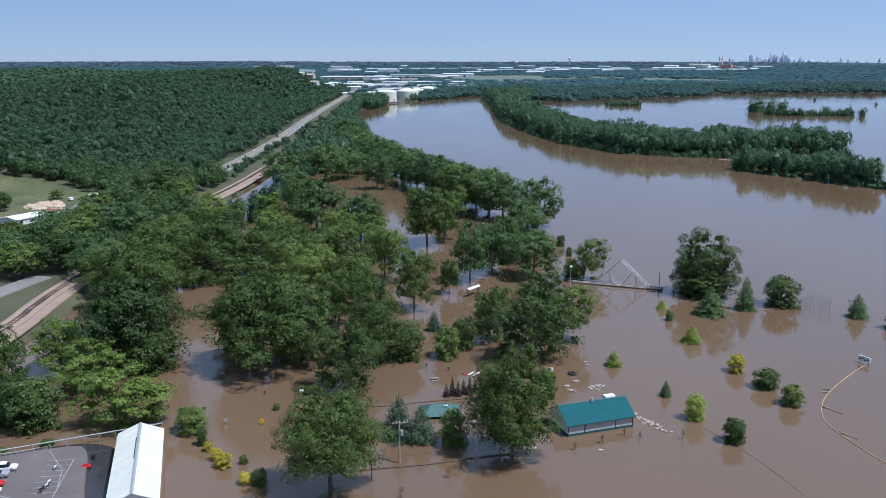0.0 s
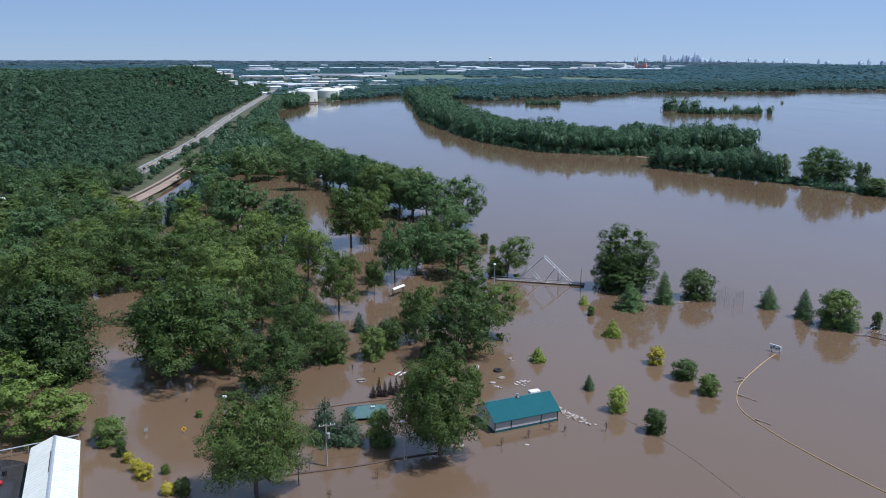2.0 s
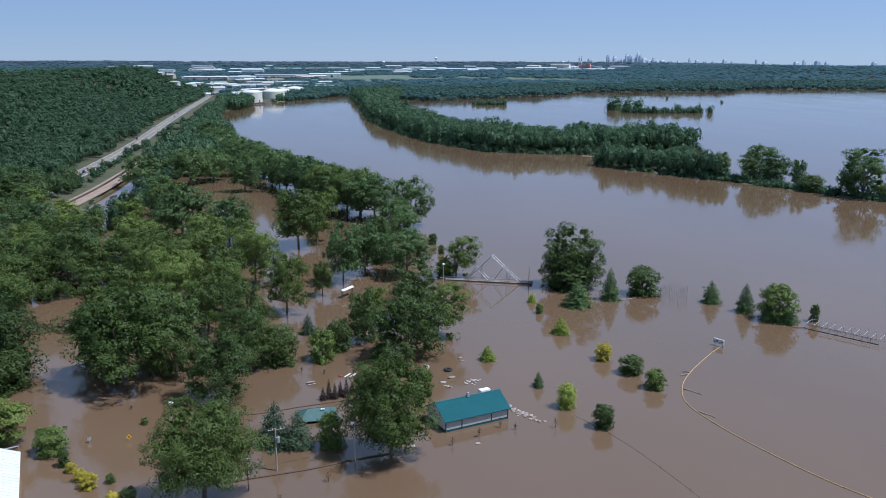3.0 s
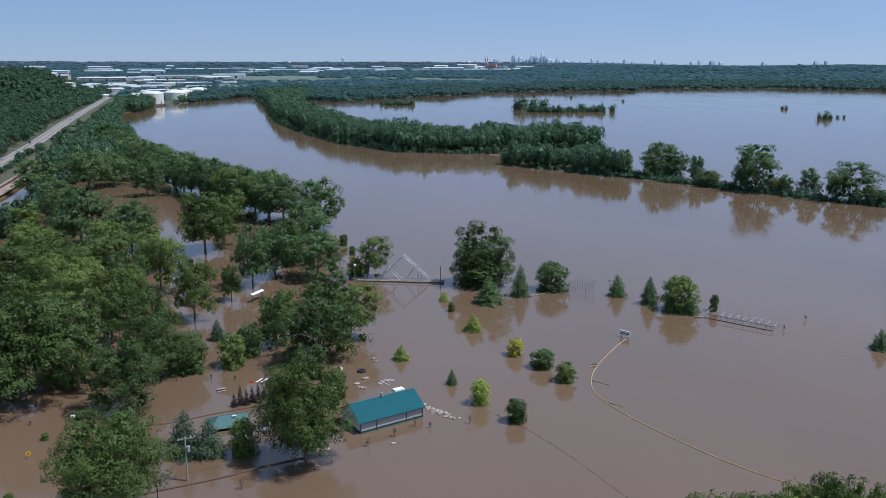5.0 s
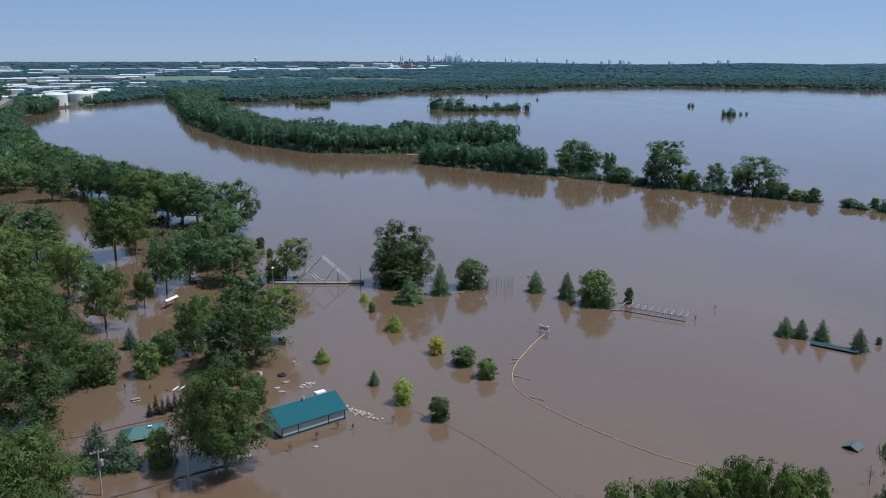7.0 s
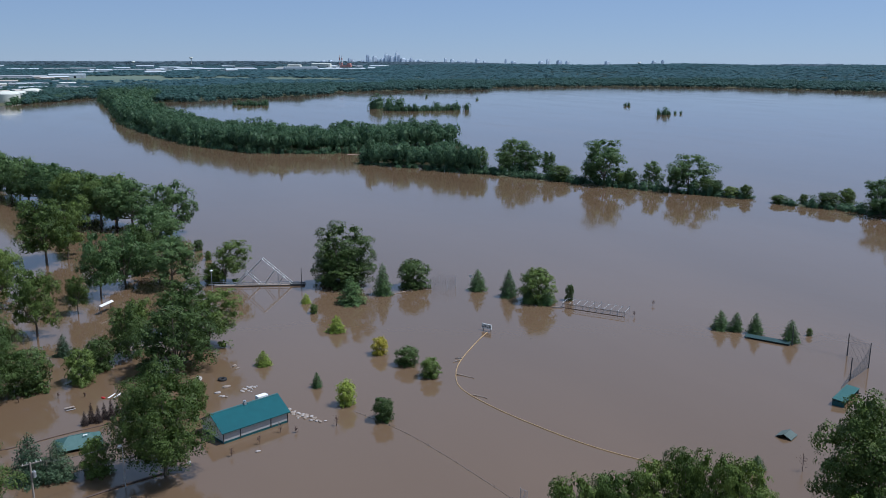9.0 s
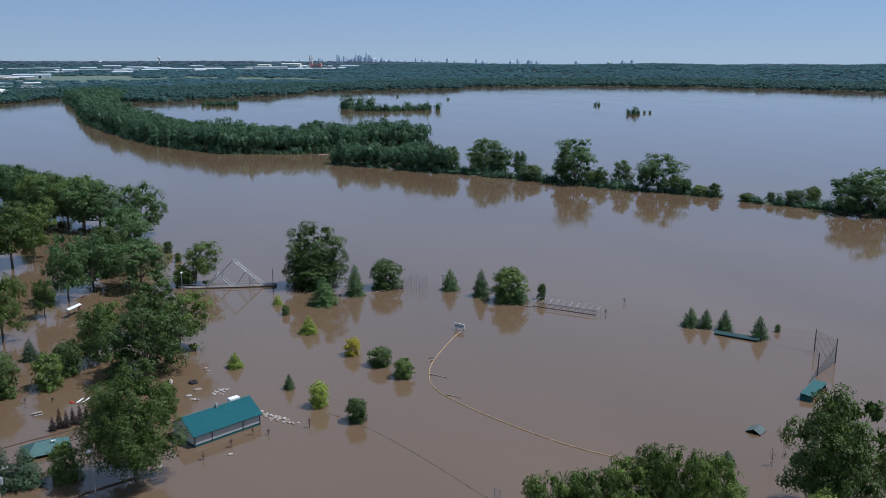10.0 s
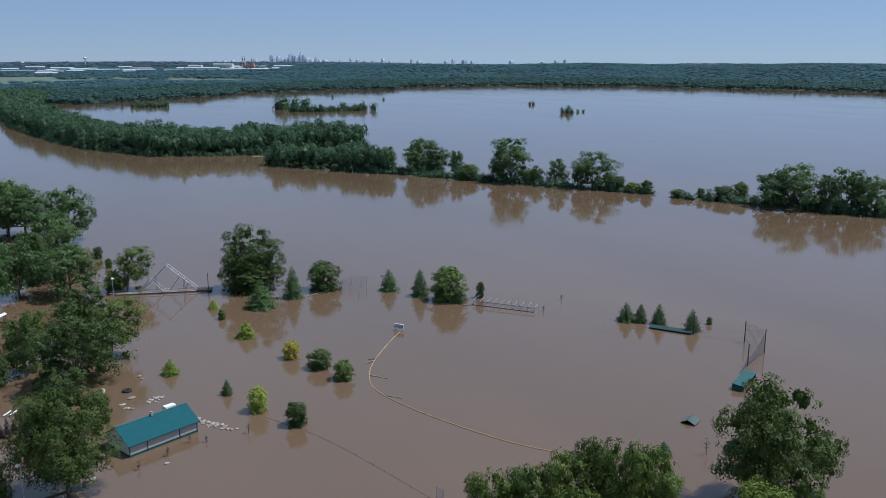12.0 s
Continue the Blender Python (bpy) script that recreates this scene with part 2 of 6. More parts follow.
def blades_object(name, v, mat, parent=None):
    """One mesh from an array of loose faces, n x corners x 3."""
    n, c = len(v), v.shape[1]
    me = bpy.data.meshes.new(name)
    me.vertices.add(n * c)
    me.vertices.foreach_set("co", np.ascontiguousarray(v, dtype=np.float32).ravel())
    me.loops.add(n * c)
    me.loops.foreach_set("vertex_index", np.arange(n * c, dtype=np.int32))
    me.polygons.add(n)
    me.polygons.foreach_set("loop_start", np.arange(0, n * c, c, dtype=np.int32))
    me.update(calc_edges=True)
    me.materials.append(mat)
    ob = new(name, me)
    ob.parent = parent
    return ob


def part(name, bm, mat, parent, label="", smooth=False):
    """Links a bmesh as one mesh object under a thing or a part."""
    bmesh.ops.recalc_face_normals(bm, faces=bm.faces)
    me = bpy.data.meshes.new(name)
    bm.to_mesh(me)
    bm.free()
    me.materials.append(mat)
    if smooth:
        me.polygons.foreach_set("use_smooth", [True] * len(me.polygons))
    ob = new(name, me)
    ob.parent = parent
    if label:
        tagged(ob, label)
    return ob


def thing(name, m, label, category, group="", kind=""):
    ob = new(name)
    ob.matrix_basis = m
    ob.empty_display_size = 0.2
    return tagged(ob, label, category, group, kind)


def box(bm, x, y, z, sx, sy, sz, rz=0.0, bevel=0.0):
    """A box on its base point (x, y, z)."""
    m = pose(x, y, z + sz / 2, 0, 0, rz) @ Matrix.Diagonal((sx, sy, sz, 1))
    vs = bmesh.ops.create_cube(bm, size=1, matrix=m)["verts"]
    if bevel:
        es = list({e for v in vs for e in v.link_edges})
        bmesh.ops.bevel(bm, geom=es, offset=bevel, segments=2, affect="EDGES", profile=0.6)
    return bm


def bar(bm, a, b, r0, r1=None, n=8):
    """A round bar from a to b."""
    a, b = Vector(a), Vector(b)
    d = b - a
    m = Matrix.Translation((a + b) / 2) @ d.to_track_quat("Z", "Y").to_matrix().to_4x4()
    bmesh.ops.create_cone(bm, cap_ends=True, segments=n, radius1=r0, radius2=r0 if r1 is None else r1, depth=d.length, matrix=m)
    return bm


def prism(bm, outline, a, b):
    """An outline in the (y, z) plane drawn out along x from a to b."""
    u = [bm.verts.new((a, y, z)) for y, z in outline]
    w = [bm.verts.new((b, y, z)) for y, z in outline]
    bm.faces.new(u)
    bm.faces.new(w[::-1])
    k = len(outline)
    for i in range(k):
        bm.faces.new((u[i], w[i], w[(i + 1) % k], u[(i + 1) % k]))
    return bm


def BM():
    return bmesh.new()


def smoothstep(a, b, x):
    t = np.clip((np.asarray(x, dtype=float) - a) / (b - a), 0, 1)
    return t * t * (3 - 2 * t)


def value_noise(x, y, cell, seed):
    """Smooth random hills, -1 to 1, one bump per cell."""
    x, y = np.asarray(x, dtype=float) / cell, np.asarray(y, dtype=float) / cell
    i, j = np.floor(x).astype(int), np.floor(y).astype(int)
    u, v = x - i, y - j
    u, v = u * u * (3 - 2 * u), v * v * (3 - 2 * v)

    def at(p, q):
        s = np.sin(p * 127.1 + q * 311.7 + seed * 74.7) * 43758.5453
        return (s - np.floor(s)) * 2 - 1
    return (at(i, j) * (1 - u) + at(i + 1, j) * u) * (1 - v) + (at(i, j + 1) * (1 - u) + at(i + 1, j + 1) * u) * v


def along(line, step):
    """Points every step metres along a smooth line through the control points (any number of columns)."""
    p = np.array(line, dtype=float)
    p = np.vstack([2 * p[0] - p[1], p, 2 * p[-1] - p[-2]])
    out = []
    for k in range(1, len(p) - 2):
        a, b, c, d = p[k - 1:k + 3]
        n = max(2, int(np.linalg.norm((c - b)[:2]) / step))
        t = np.linspace(0, 1, n, endpoint=False)[:, None]
        out.append(0.5 * (2 * b + (c - a) * t + (2 * a - 5 * b + 4 * c - d) * t ** 2 + (3 * b - a - 3 * c + d) * t ** 3))
    return np.vstack(out + [p[-2:-1]])


def gap_to(x, y, line):
    """Distance from points to a line, and the third column of the nearest place on it (if there is one)."""
    p = np.array(line, dtype=float)
    best = np.full(np.shape(x), 1e9)
    wide = np.zeros(np.shape(x))
    for a, b in zip(p[:-1], p[1:]):
        d = (b - a)[:2]
        t = np.clip(((x - a[0]) * d[0] + (y - a[1]) * d[1]) / (d @ d), 0, 1)
        g = np.hypot(x - a[0] - t * d[0], y - a[1] - t * d[1])
        near = g < best
        best = np.where(near, g, best)
        if p.shape[1] > 2:
            wide = np.where(near, a[2] + t * (b[2] - a[2]), wide)
    return best, wide


def inside(x, y, ring):
    p = np.array(ring, dtype=float)
    hit = np.zeros(np.shape(x), dtype=bool)
    for a, b in zip(p, np.roll(p, -1, 0)):
        c = (a[1] > y) != (b[1] > y)
        xs = (b[0] - a[0]) * (y - a[1]) / (b[1] - a[1] + 1e-12) + a[0]
        hit ^= c & (x < xs)
    return hit


# ---------------------------------------------------------------- the lie of the land
FAR_SHORE = [(-133, 1500), (-105, 1610), (-80, 1690), (36, 1938), (110, 2040), (200, 1800), (266, 1765), (404, 1854),
             (607, 1996), (690, 2160), (902, 2160), (1143, 2170), (1239, 2312), (1638, 2276), (1919, 2046), (2023, 1684),
             (2100, 1250), (2150, 600), (2200, -300)]
FAR_RING = FAR_SHORE + [(5200, -300), (5200, 5200), (-5200, 5200), (-5200, 1500)]
SPIT = [(165, 1900, 60), (128, 1600, 24), (124, 1190, 32), (138, 990, 26), (168, 880, 38), (210, 805, 48), (255, 785, 45), (305, 800, 45), (345, 765, 26)]
LEVEE = [(247, 655, 9), (275, 615, 10), (306, 560, 9), (338, 492, 6), (363, 440, 4), (394, 390, 3)]
LEVEE_B = [(399, 364, 3), (410, 346, 5), (424, 318, 8), (438, 288, 8), (452, 255, 8), (480, 190, 10), (520, 90, 12)]


def land(x, y):
    x, y = np.asarray(x, dtype=float), np.asarray(y, dtype=float)
    r = np.hypot(x, y)
    h = np.full(x.shape, -1.6)
    # railway and highway bench, then the wooded bluff
    h = h + 3.8 * smoothstep(-124, -131, x) * smoothstep(-300, 150, y)
    h = h + 1.4 * smoothstep(-148, -158, x) * smoothstep(330, 430, y)
    wander = 30 * value_noise(0 * x, y, 230, 3)
    back = np.clip((y - 1000) * 0.045, 0, 70)
    rise = smoothstep(-185 + wander * 0.5, -420 + wander + 135 * smoothstep(1150, 1750, y), x + back)
    fade = smoothstep(480, 640, y - 0.25 * (x + 200)) * (1 - 0.85 * smoothstep(1980, 2450, y))
    h = h + rise * fade * (41 + 5 * smoothstep(1000, 1800, y) + 8 * value_noise(x, y, 190, 5) + 4 * value_noise(x, y, 80, 6))
    # the far side: flat bottomland, rising towards the horizon; bluff on the right
    g, _ = gap_to(x, y, FAR_SHORE)
    far = np.where(inside(x, y, FAR_RING), g, -g)
    plain_z = 2.2 * smoothstep(10, 34, far) + 44 * np.clip((r - 2700) / 1900, 0, 1.1) + (11 + 4 * value_noise(x, y, 500, 8)) * smoothstep(4450, 4800, r)
    bluff = 50 * smoothstep(60, 1500, far) + 8 * value_noise(x, y, 420, 9) * smoothstep(60, 400, far)
    w = smoothstep(0.30, 0.62, np.arctan2(x, y))
    h = np.where(far > -6, np.maximum(h, -1.6 + 1.6 * smoothstep(8, 16, far) + plain_z * (1 - w) + np.maximum(bluff, 2.0 * smoothstep(10, 34, far)) * w), h)
    for line in (SPIT, LEVEE, LEVEE_B):
        g, wide = gap_to(x, y, line)
        h = np.maximum(h, -1.6 + 2.3 * smoothstep(wide + 6, wide - 2, g))
    return h


# ---------------------------------------------------------------- ground and water
heads = np.concatenate([np.arange(-180, -40, 5.0), np.arange(-40, 70, 0.7), np.arange(70, 180, 5.0)])
radii = 18 * 1.03 ** np.arange(200)
radii = radii[radii < 4960]
A, R = np.meshgrid(np.radians(heads), np.append(radii, 4960))
gx, gy = R * np.sin(A), R * np.cos(A)
gz = land(gx, gy)
na, nr = len(heads), len(gx)
faces = []
for i in range(nr - 1):
    for j in range(na):
        k = (j + 1) % na
        faces.append((i * na + j, (i + 1) * na + j, (i + 1) * na + k, i * na + k))
faces.append(tuple(range(na)))
ground = mesh_object("ground", np.stack([gx, gy, gz], -1).reshape(-1, 3).tolist(), faces, GRASS, smooth=True)
tagged(ground, "grassy river bottom and bluff land, mostly under flood water", "ground", kind="structure")
rim = 180
wv = [(4950 * math.sin(2 * math.pi * k / rim), 4950 * math.cos(2 * math.pi * k / rim), 0) for k in range(rim)]
water = mesh_object("water", wv, [tuple(range(rim))[::-1]], WATER)
tagged(water, "brown silty flood water, calm with faint current streaks", "water", kind="structure")


# ---------------------------------------------------------------- leaves and trees
rng = np.random.default_rng(7)


def unit(v):
    return v / np.maximum(np.linalg.norm(v, axis=-1, keepdims=True), 1e-9)


def sprays(c, n, size, slim=0.6):
    """Leaf sprays: small pointed blades at c, facing n."""
    t = unit(np.cross(n, rng.normal(size=n.shape)))
    b = np.cross(n, t)
    s = np.asarray(size).reshape(-1, 1)
    k = rng.uniform(0.6, 1.1, s.shape) * slim
    return np.stack([c + t * s * 1.15, c - t * s * 0.65 + b * s * k, c - t * s * 0.6 - b * s * slim], 1)


def bough_leaves(boughs, count, size, clumps=13, droop=0.0, jitter=0.3, slim=0.6, flat=0.65):
    """Leaves in rounded clumps over the upper and outer sides of a crown's boughs (rows: centre, three half-axes)."""
    boughs = np.array(boughs, dtype=float)
    area = boughs[:, 3] * boughs[:, 4] + boughs[:, 4] * boughs[:, 5] + boughs[:, 3] * boughs[:, 5]
    axis = boughs[:, :2].mean(0)
    n = len(boughs) * clumps
    pick = rng.choice(len(boughs), n, p=area / area.sum())
    q = boughs[pick]
    away = np.column_stack([q[:, :2] - axis, np.zeros(n)])
    d = unit(rng.normal(size=(n, 3)) + unit(away) * 0.55 + (0, 0, 0.4 - droop))
    mid = q[:, :3] + d * q[:, 3:] * rng.uniform(0.72, 1.05, (n, 1))
    mid[:, 2] -= droop * 0.25 * np.hypot(mid[:, 0], mid[:, 1]) ** 2
    rad = q[:, 3:4] * rng.uniform(0.26, 0.5, (n, 1))
    own = rng.choice(n, count, p=(rad[:, 0] ** 2) / (rad[:, 0] ** 2).sum())
    e = unit(rng.normal(size=(count, 3)) + d[own] * 0.7 + (0, 0, 0.45))
    c = mid[own] + e * rad[own] * (1, 1, flat) * rng.uniform(0.7, 1.12, (count, 1))
    face = unit(e * 0.7 + d[own] * 0.55 + (0, 0, 0.3) + rng.normal(size=(count, 3)) * jitter)
    return sprays(c, face, size * rng.uniform(0.6, 1.25, count), slim)


def inner_leaves(boughs, count, size):
    """The shaded mass inside the boughs."""
    boughs = np.array(boughs, dtype=float)
    q = boughs[rng.integers(0, len(boughs), count)]
    d = unit(rng.normal(size=(count, 3))) * rng.uniform(0.1, 0.7, (count, 1))
    c = q[:, :3] * (0.88, 0.88, 1) + d * q[:, 3:]
    return sprays(c, unit(rng.normal(size=(count, 3))), size * rng.uniform(0.8, 1.3, count), 0.85)


def limb(bm, a, b, r0, r1, bends=2, wob=0.02, n=7):
    """A tapering, slightly crooked limb."""
    a, b = Vector(a), Vector(b)
    pts = [a.lerp(b, k / (bends + 1)) + (Vector(rng.normal(size=3)) * wob if 0 < k <= bends else Vector()) for k in range(bends + 2)]
    for k in range(len(pts) - 1):
        u, v = k / (bends + 1), (k + 1) / (bends + 1)
        bar(bm, pts[k], pts[k + 1], r0 + (r1 - r0) * u, r0 + (r1 - r0) * v, n)


def broadleaf(leaf, count, size, clear=0.28, n_lobes=20, top=0.62, lean=0.0, name="tree"):
    """A broad-crowned tree, 1 m high and 1 m wide; stretched to its true size when it is set."""
    root = new(name)
    lobes = []
    skew = rng.uniform(0, 6.28)
    for k in range(n_lobes):
        u = (k + 0.5) / n_lobes
        ang = k * 2.399 + rng.uniform(-0.6, 0.6)
        zc = clear + 0.06 + (0.90 - clear - 0.06) * u + rng.uniform(-0.04, 0.04)
        body = (0.70 + 0.30 * math.sin(math.pi * min(1, 0.1 + 0.8 * u))) if u < 0.55 else math.sqrt(max(0.02, 1 - ((u - 0.45) / 0.60) ** 2))
        rad = 0.37 * body * rng.uniform(0.62, 1.1) * (1 + 0.16 * math.cos(2 * ang + skew))
        s = rng.uniform(0.095, 0.175) * (0.72 + 0.35 * body)
        lobes.append((rad * math.cos(ang) + lean * u, rad * math.sin(ang), zc - 0.05 * rad, s * 1.1, s * 1.1, s * rng.uniform(0.55, 0.85)))
    for k in range(4):
        ang = rng.uniform(0, 6.28)
        lobes.append((0.15 * math.cos(ang) + lean * 0.6, 0.15 * math.sin(ang), top - 0.18 + 0.09 * k, 0.19, 0.19, 0.15))
    v = np.concatenate([bough_leaves(lobes, int(count * 0.86), size, 12 if count < 20000 else 16), inner_leaves(lobes, int(count * 0.10), size * 2.0)])
    bm = BM()
    fork = Vector((lean * 0.2, 0, clear + 0.05))
    limb(bm, (0, 0, -0.14), fork, 0.026, 0.018, 1, 0.006)
    for k in range(7):
        lb = lobes[int((k + 0.5) * n_lobes / 7)]
        limb(bm, fork, Vector(lb[:3]) * 0.96, 0.013, 0.004, 2, 0.012, 6)
    limb(bm, fork, (lean * 0.6, 0, 0.85), 0.014, 0.003, 2, 0.012, 6)
    part("trunk", bm, BARK, root)
    blades_object("crown", v, leaf, root)
    return root


def thicket(leaf, count, size, name="shrub"):
    """A round bush or young tree, leafy down to the water, 1 m high and wide."""
    root = new(name)
    lobes = []
    for k in range(13):
        u = (k + 0.5) / 13
        ang = k * 2.399
        body = math.sin(math.pi * (0.24 + 0.68 * u)) ** 0.4
        rad = 0.30 * body * rng.uniform(0.75, 1.1)
        s = rng.uniform(0.14, 0.21) * (0.75 + 0.35 * body)
        lobes.append((rad * math.cos(ang), rad * math.sin(ang), 0.03 + 0.80 * u, s, s, s * 0.8))
    for k in range(5):
        lobes.append((0.24 * math.cos(1.257 * k), 0.24 * math.sin(1.257 * k), 0.07, 0.17, 0.17, 0.12))
    lobes.append((0, 0, 0.5, 0.33, 0.33, 0.38))
    v = np.concatenate([bough_leaves(lobes, int(count * 0.86), size, 18), inner_leaves(lobes, int(count * 0.10), size * 1.8)])
    bm = BM()
    limb(bm, (0, 0, -0.3), (0, 0, 0.75), 0.035, 0.01, 2, 0.01)
    for k in range(4):
        limb(bm, (0, 0, 0.1), Vector(lobes[k * 3][:3]), 0.016, 0.005, 1, 0.01, 5)
    part("trunk", bm, BARK, root)
    blades_object("crown", v, leaf, root)
    return root


def conifer(leaf, tiers, per, size, name="conifer"):
    """A pointed evergreen with whorls of drooping boughs, 1 m high and wide."""
    root = new(name)
    cs, ns, ss = [], [], []
    bm = BM()
    limb(bm, (0, 0, -0.25), (0, 0, 0.97), 0.03, 0.004, 1, 0.003)
    for k in range(tiers):
        u = k / (tiers - 1)
        z, rad = 0.05 + 0.87 * u, 0.5 * (1 - u) ** 0.66 * rng.uniform(0.86, 1.08) + 0.03
        boughs = max(5, int(11 * (1 - u)) + 3)
        for b in range(boughs):
            ang = 2 * math.pi * (b + rng.random() * 0.7) / boughs + k
            reach = rad * rng.uniform(0.6, 1.15)
            tip = np.array([math.cos(ang) * reach, math.sin(ang) * reach, z - 0.07 * reach / 0.5])
            base = np.array([0, 0, z + 0.02])
            if b % 2 == 0 and u < 0.8:
                bar(bm, base, tip, 0.006, 0.002, 4)
            m = max(3, int(per * reach / 0.5))
            f = np.sqrt(rng.uniform(0.05, 1, m))[:, None]
            c = base + (tip - base) * f + rng.normal(size=(m, 3)) * (0.045, 0.045, 0.02)
            cs.append(c)
            ns.append(unit(np.tile([math.cos(ang) * 0.5, math.sin(ang) * 0.5, 0.8], (m, 1)) + rng.normal(size=(m, 3)) * 0.45))
            ss.append(size * rng.uniform(0.6, 1.2, m))
    top = np.array([[0, 0, 0.94], [0, 0, 0.98], [0.01, 0, 0.9], [-0.01, 0.01, 0.88]])
    cs.append(top), ns.append(unit(rng.normal(size=(4, 3)))), ss.append(np.full(4, size * 0.7))
    part("trunk", bm, BARK, root)
    blades_object("crown", sprays(np.vstack(cs), np.vstack(ns), np.concatenate(ss), 0.55), leaf, root)
    return root


def set_trees(rows, models, label, category, group, turn=0.0):
    """Sets one tree per row (x, y, height, width) on the ground or flood bed, taking the models in turn."""
    for k, (x, y, h, w) in enumerate(rows):
        w = w * (1.07 if h > 15 else 1.0)
        model = models[k % len(models)]
        z = max(0.0, float(land(x, y)))
        spin = (k * 137.5 + turn) % 360
        ob = copy_thing(model, pose(x, y, z, 0, 0, spin) @ Matrix.Diagonal((w, w, h, 1)))
        tagged(ob, label, category, group)


def retire(*models):
    for model in models:
        for o in (*model.children_recursive, model):
            bpy.data.objects.remove(o)


# ---------------------------------------------------------------- woods: too many trees to count
def crown_model(lumps, leaves, size, low=0.3, under=-0.75):
    """The crown of one woodland tree, 1 m wide, its top at 1 m: rounded boughs close round a leafy core; low: how far down its skirts hang."""
    bm = BM()
    bmesh.ops.create_icosphere(bm, subdivisions=1, radius=1)
    tri = np.array([[v.co[:] for v in f.verts] for f in bm.faces])
    bm.free()
    tri = tri[tri[:, :, 2].mean(1) > under]
    mid = low + (1 - low) * 0.5
    half = (1 - low) * 0.5
    phase = rng.uniform(0, 6.28, 3)
    tri = tri * (0.86 + 0.05 * np.sin(tri @ np.array([(7.0, 3, 4), (3, 8, 2), (4, 2, 6)]).T + phase).sum(-1, keepdims=True))
    tri = tri * (0.34, 0.34, half * 0.86) + (0, 0, mid - 0.06 * half)
    d = unit(rng.normal(size=(lumps, 3)) + (0, 0, 0.25))
    s = rng.uniform(0.12, 0.22, (lumps, 1))
    c = d * (0.47 - s * 0.8) * (1, 1, half / 0.47) + (0, 0, mid)
    boughs = np.hstack([c, s, s, s * half / 0.47])
    pick = rng.choice(lumps, leaves, p=s[:, 0] ** 2 / (s ** 2).sum())
    e = unit(rng.normal(size=(leaves, 3)) + d[pick] * 0.8 + (0, 0, 0.3))
    q = boughs[pick]
    v = sprays(q[:, :3] + e * q[:, 3:] * rng.uniform(0.85, 1.1, (leaves, 1)), unit(e + d[pick] * 0.3 + (0, 0, 0.15) + rng.normal(size=(leaves, 3)) * 0.28), size * rng.uniform(0.6, 1.2, leaves), 0.8)
    return np.concatenate([tri, v])


def woods(name, x, y, h, w, models, mat, label, sink=0.0):
    """One mesh of woodland crowns at the points given."""
    z = land(x, y)
    pick = rng.integers(0, len(models), len(x))
    spin = rng.uniform(0, 2 * math.pi, len(x))
    out = []
    for k, model in enumerate(models):
        s = np.where(pick == k)[0]
        if not len(s):
            continue
        c, n = np.cos(spin[s])[:, None, None], np.sin(spin[s])[:, None, None]
        ww = w[s][:, None, None]
        vx = (model[None, :, :, 0] * c - model[None, :, :, 1] * n) * ww + x[s][:, None, None]
        vy = (model[None, :, :, 0] * n + model[None, :, :, 1] * c) * ww + y[s][:, None, None]
        vz = model[None, :, :, 2] * h[s][:, None, None] + (z[s] - sink)[:, None, None]
        out.append(np.stack([vx, vy, vz], -1).reshape(-1, 3, 3))
    ob = blades_object(name, np.concatenate(out), mat)
    return tagged(ob, label, "woods", kind="stuff")


def scatter(x0, x1, y0, y1, step, keep):
    """A jittered grid of points over a rectangle, those that keep() likes."""
    gx, gy = np.meshgrid(np.arange(x0, x1, step), np.arange(y0, y1, step))
    x = (gx + rng.uniform(-0.48, 0.48, gx.shape) * step).ravel()
    y = (gy + rng.uniform(-0.48, 0.48, gy.shape) * step).ravel()
    k = keep(x, y)
    return x[k], y[k]


hill_near = [crown_model(16, 210, 0.062, 0.15, -0.4) for _ in range(8)]
hill_mid = [crown_model(14, 110, 0.078, 0.15, -0.3) for _ in range(7)]
hill_far = [crown_model(12, 60, 0.10, 0.02, -0.2) for _ in range(7)]
bank_tall = [crown_model(20, 330, 0.052, 0.14) for _ in range(9)]
bank_mid = [crown_model(16, 170, 0.068, 0.02) for _ in range(8)]
bank_bush = [crown_model(14, 150, 0.072, -0.55, -0.4) for _ in range(8)]
tiny = [crown_model(9, 22, 0.13, 0.0, -0.1) for _ in range(8)]

# the bluff above the highway
def on_hill(x, y):
    road_x = np.interp(y, [330, 480, 699, 869, 1191, 1475, 1876, 2600], [-172, -163, -161, -164, -180, -190, -203, -228])
    edge = road_x - 11 + 3 * value_noise(x, y, 40, 2)
    return (x < edge) & (x > -0.62 * y - 60) & ((y > 560 + 0.12 * (x + 200)) | (x < -300)) & (y < 2600 + 0.3 * x)


for lo, hi, x0, step, wide, models in ((380, 900, -480, 9.5, 14, hill_near), (900, 1400, -470, 11, 16, hill_mid), (1400, 2400, -430, 14, 20, hill_far),
                                       (700, 1150, -900, 14, 20, hill_far), (1150, 2600, -1500, 19, 28, tiny)):
    far_x = -171 if lo not in (700, 1150) else -470
    x, y = scatter(x0 - 0.03 * (lo > 1300) * lo, far_x, lo, hi, step, on_hill)
    woods("hillside_woods", x, y, rng.uniform(9.5, 16, len(x)) + 3 * value_noise(x, y, 45, 15), wide * rng.uniform(0.62, 1.25, len(x)), models, LEAF_HILL_HAZED,
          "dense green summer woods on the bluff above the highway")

# scrub along the highway and railway benches
x, y = scatter(-182, -145, 560, 1700, 8, lambda x, y: (np.abs(x + 168 + np.clip((y - 900) * 0.02, 0, 30)) > 14) & (value_noise(x, y, 60, 12) > -0.15))
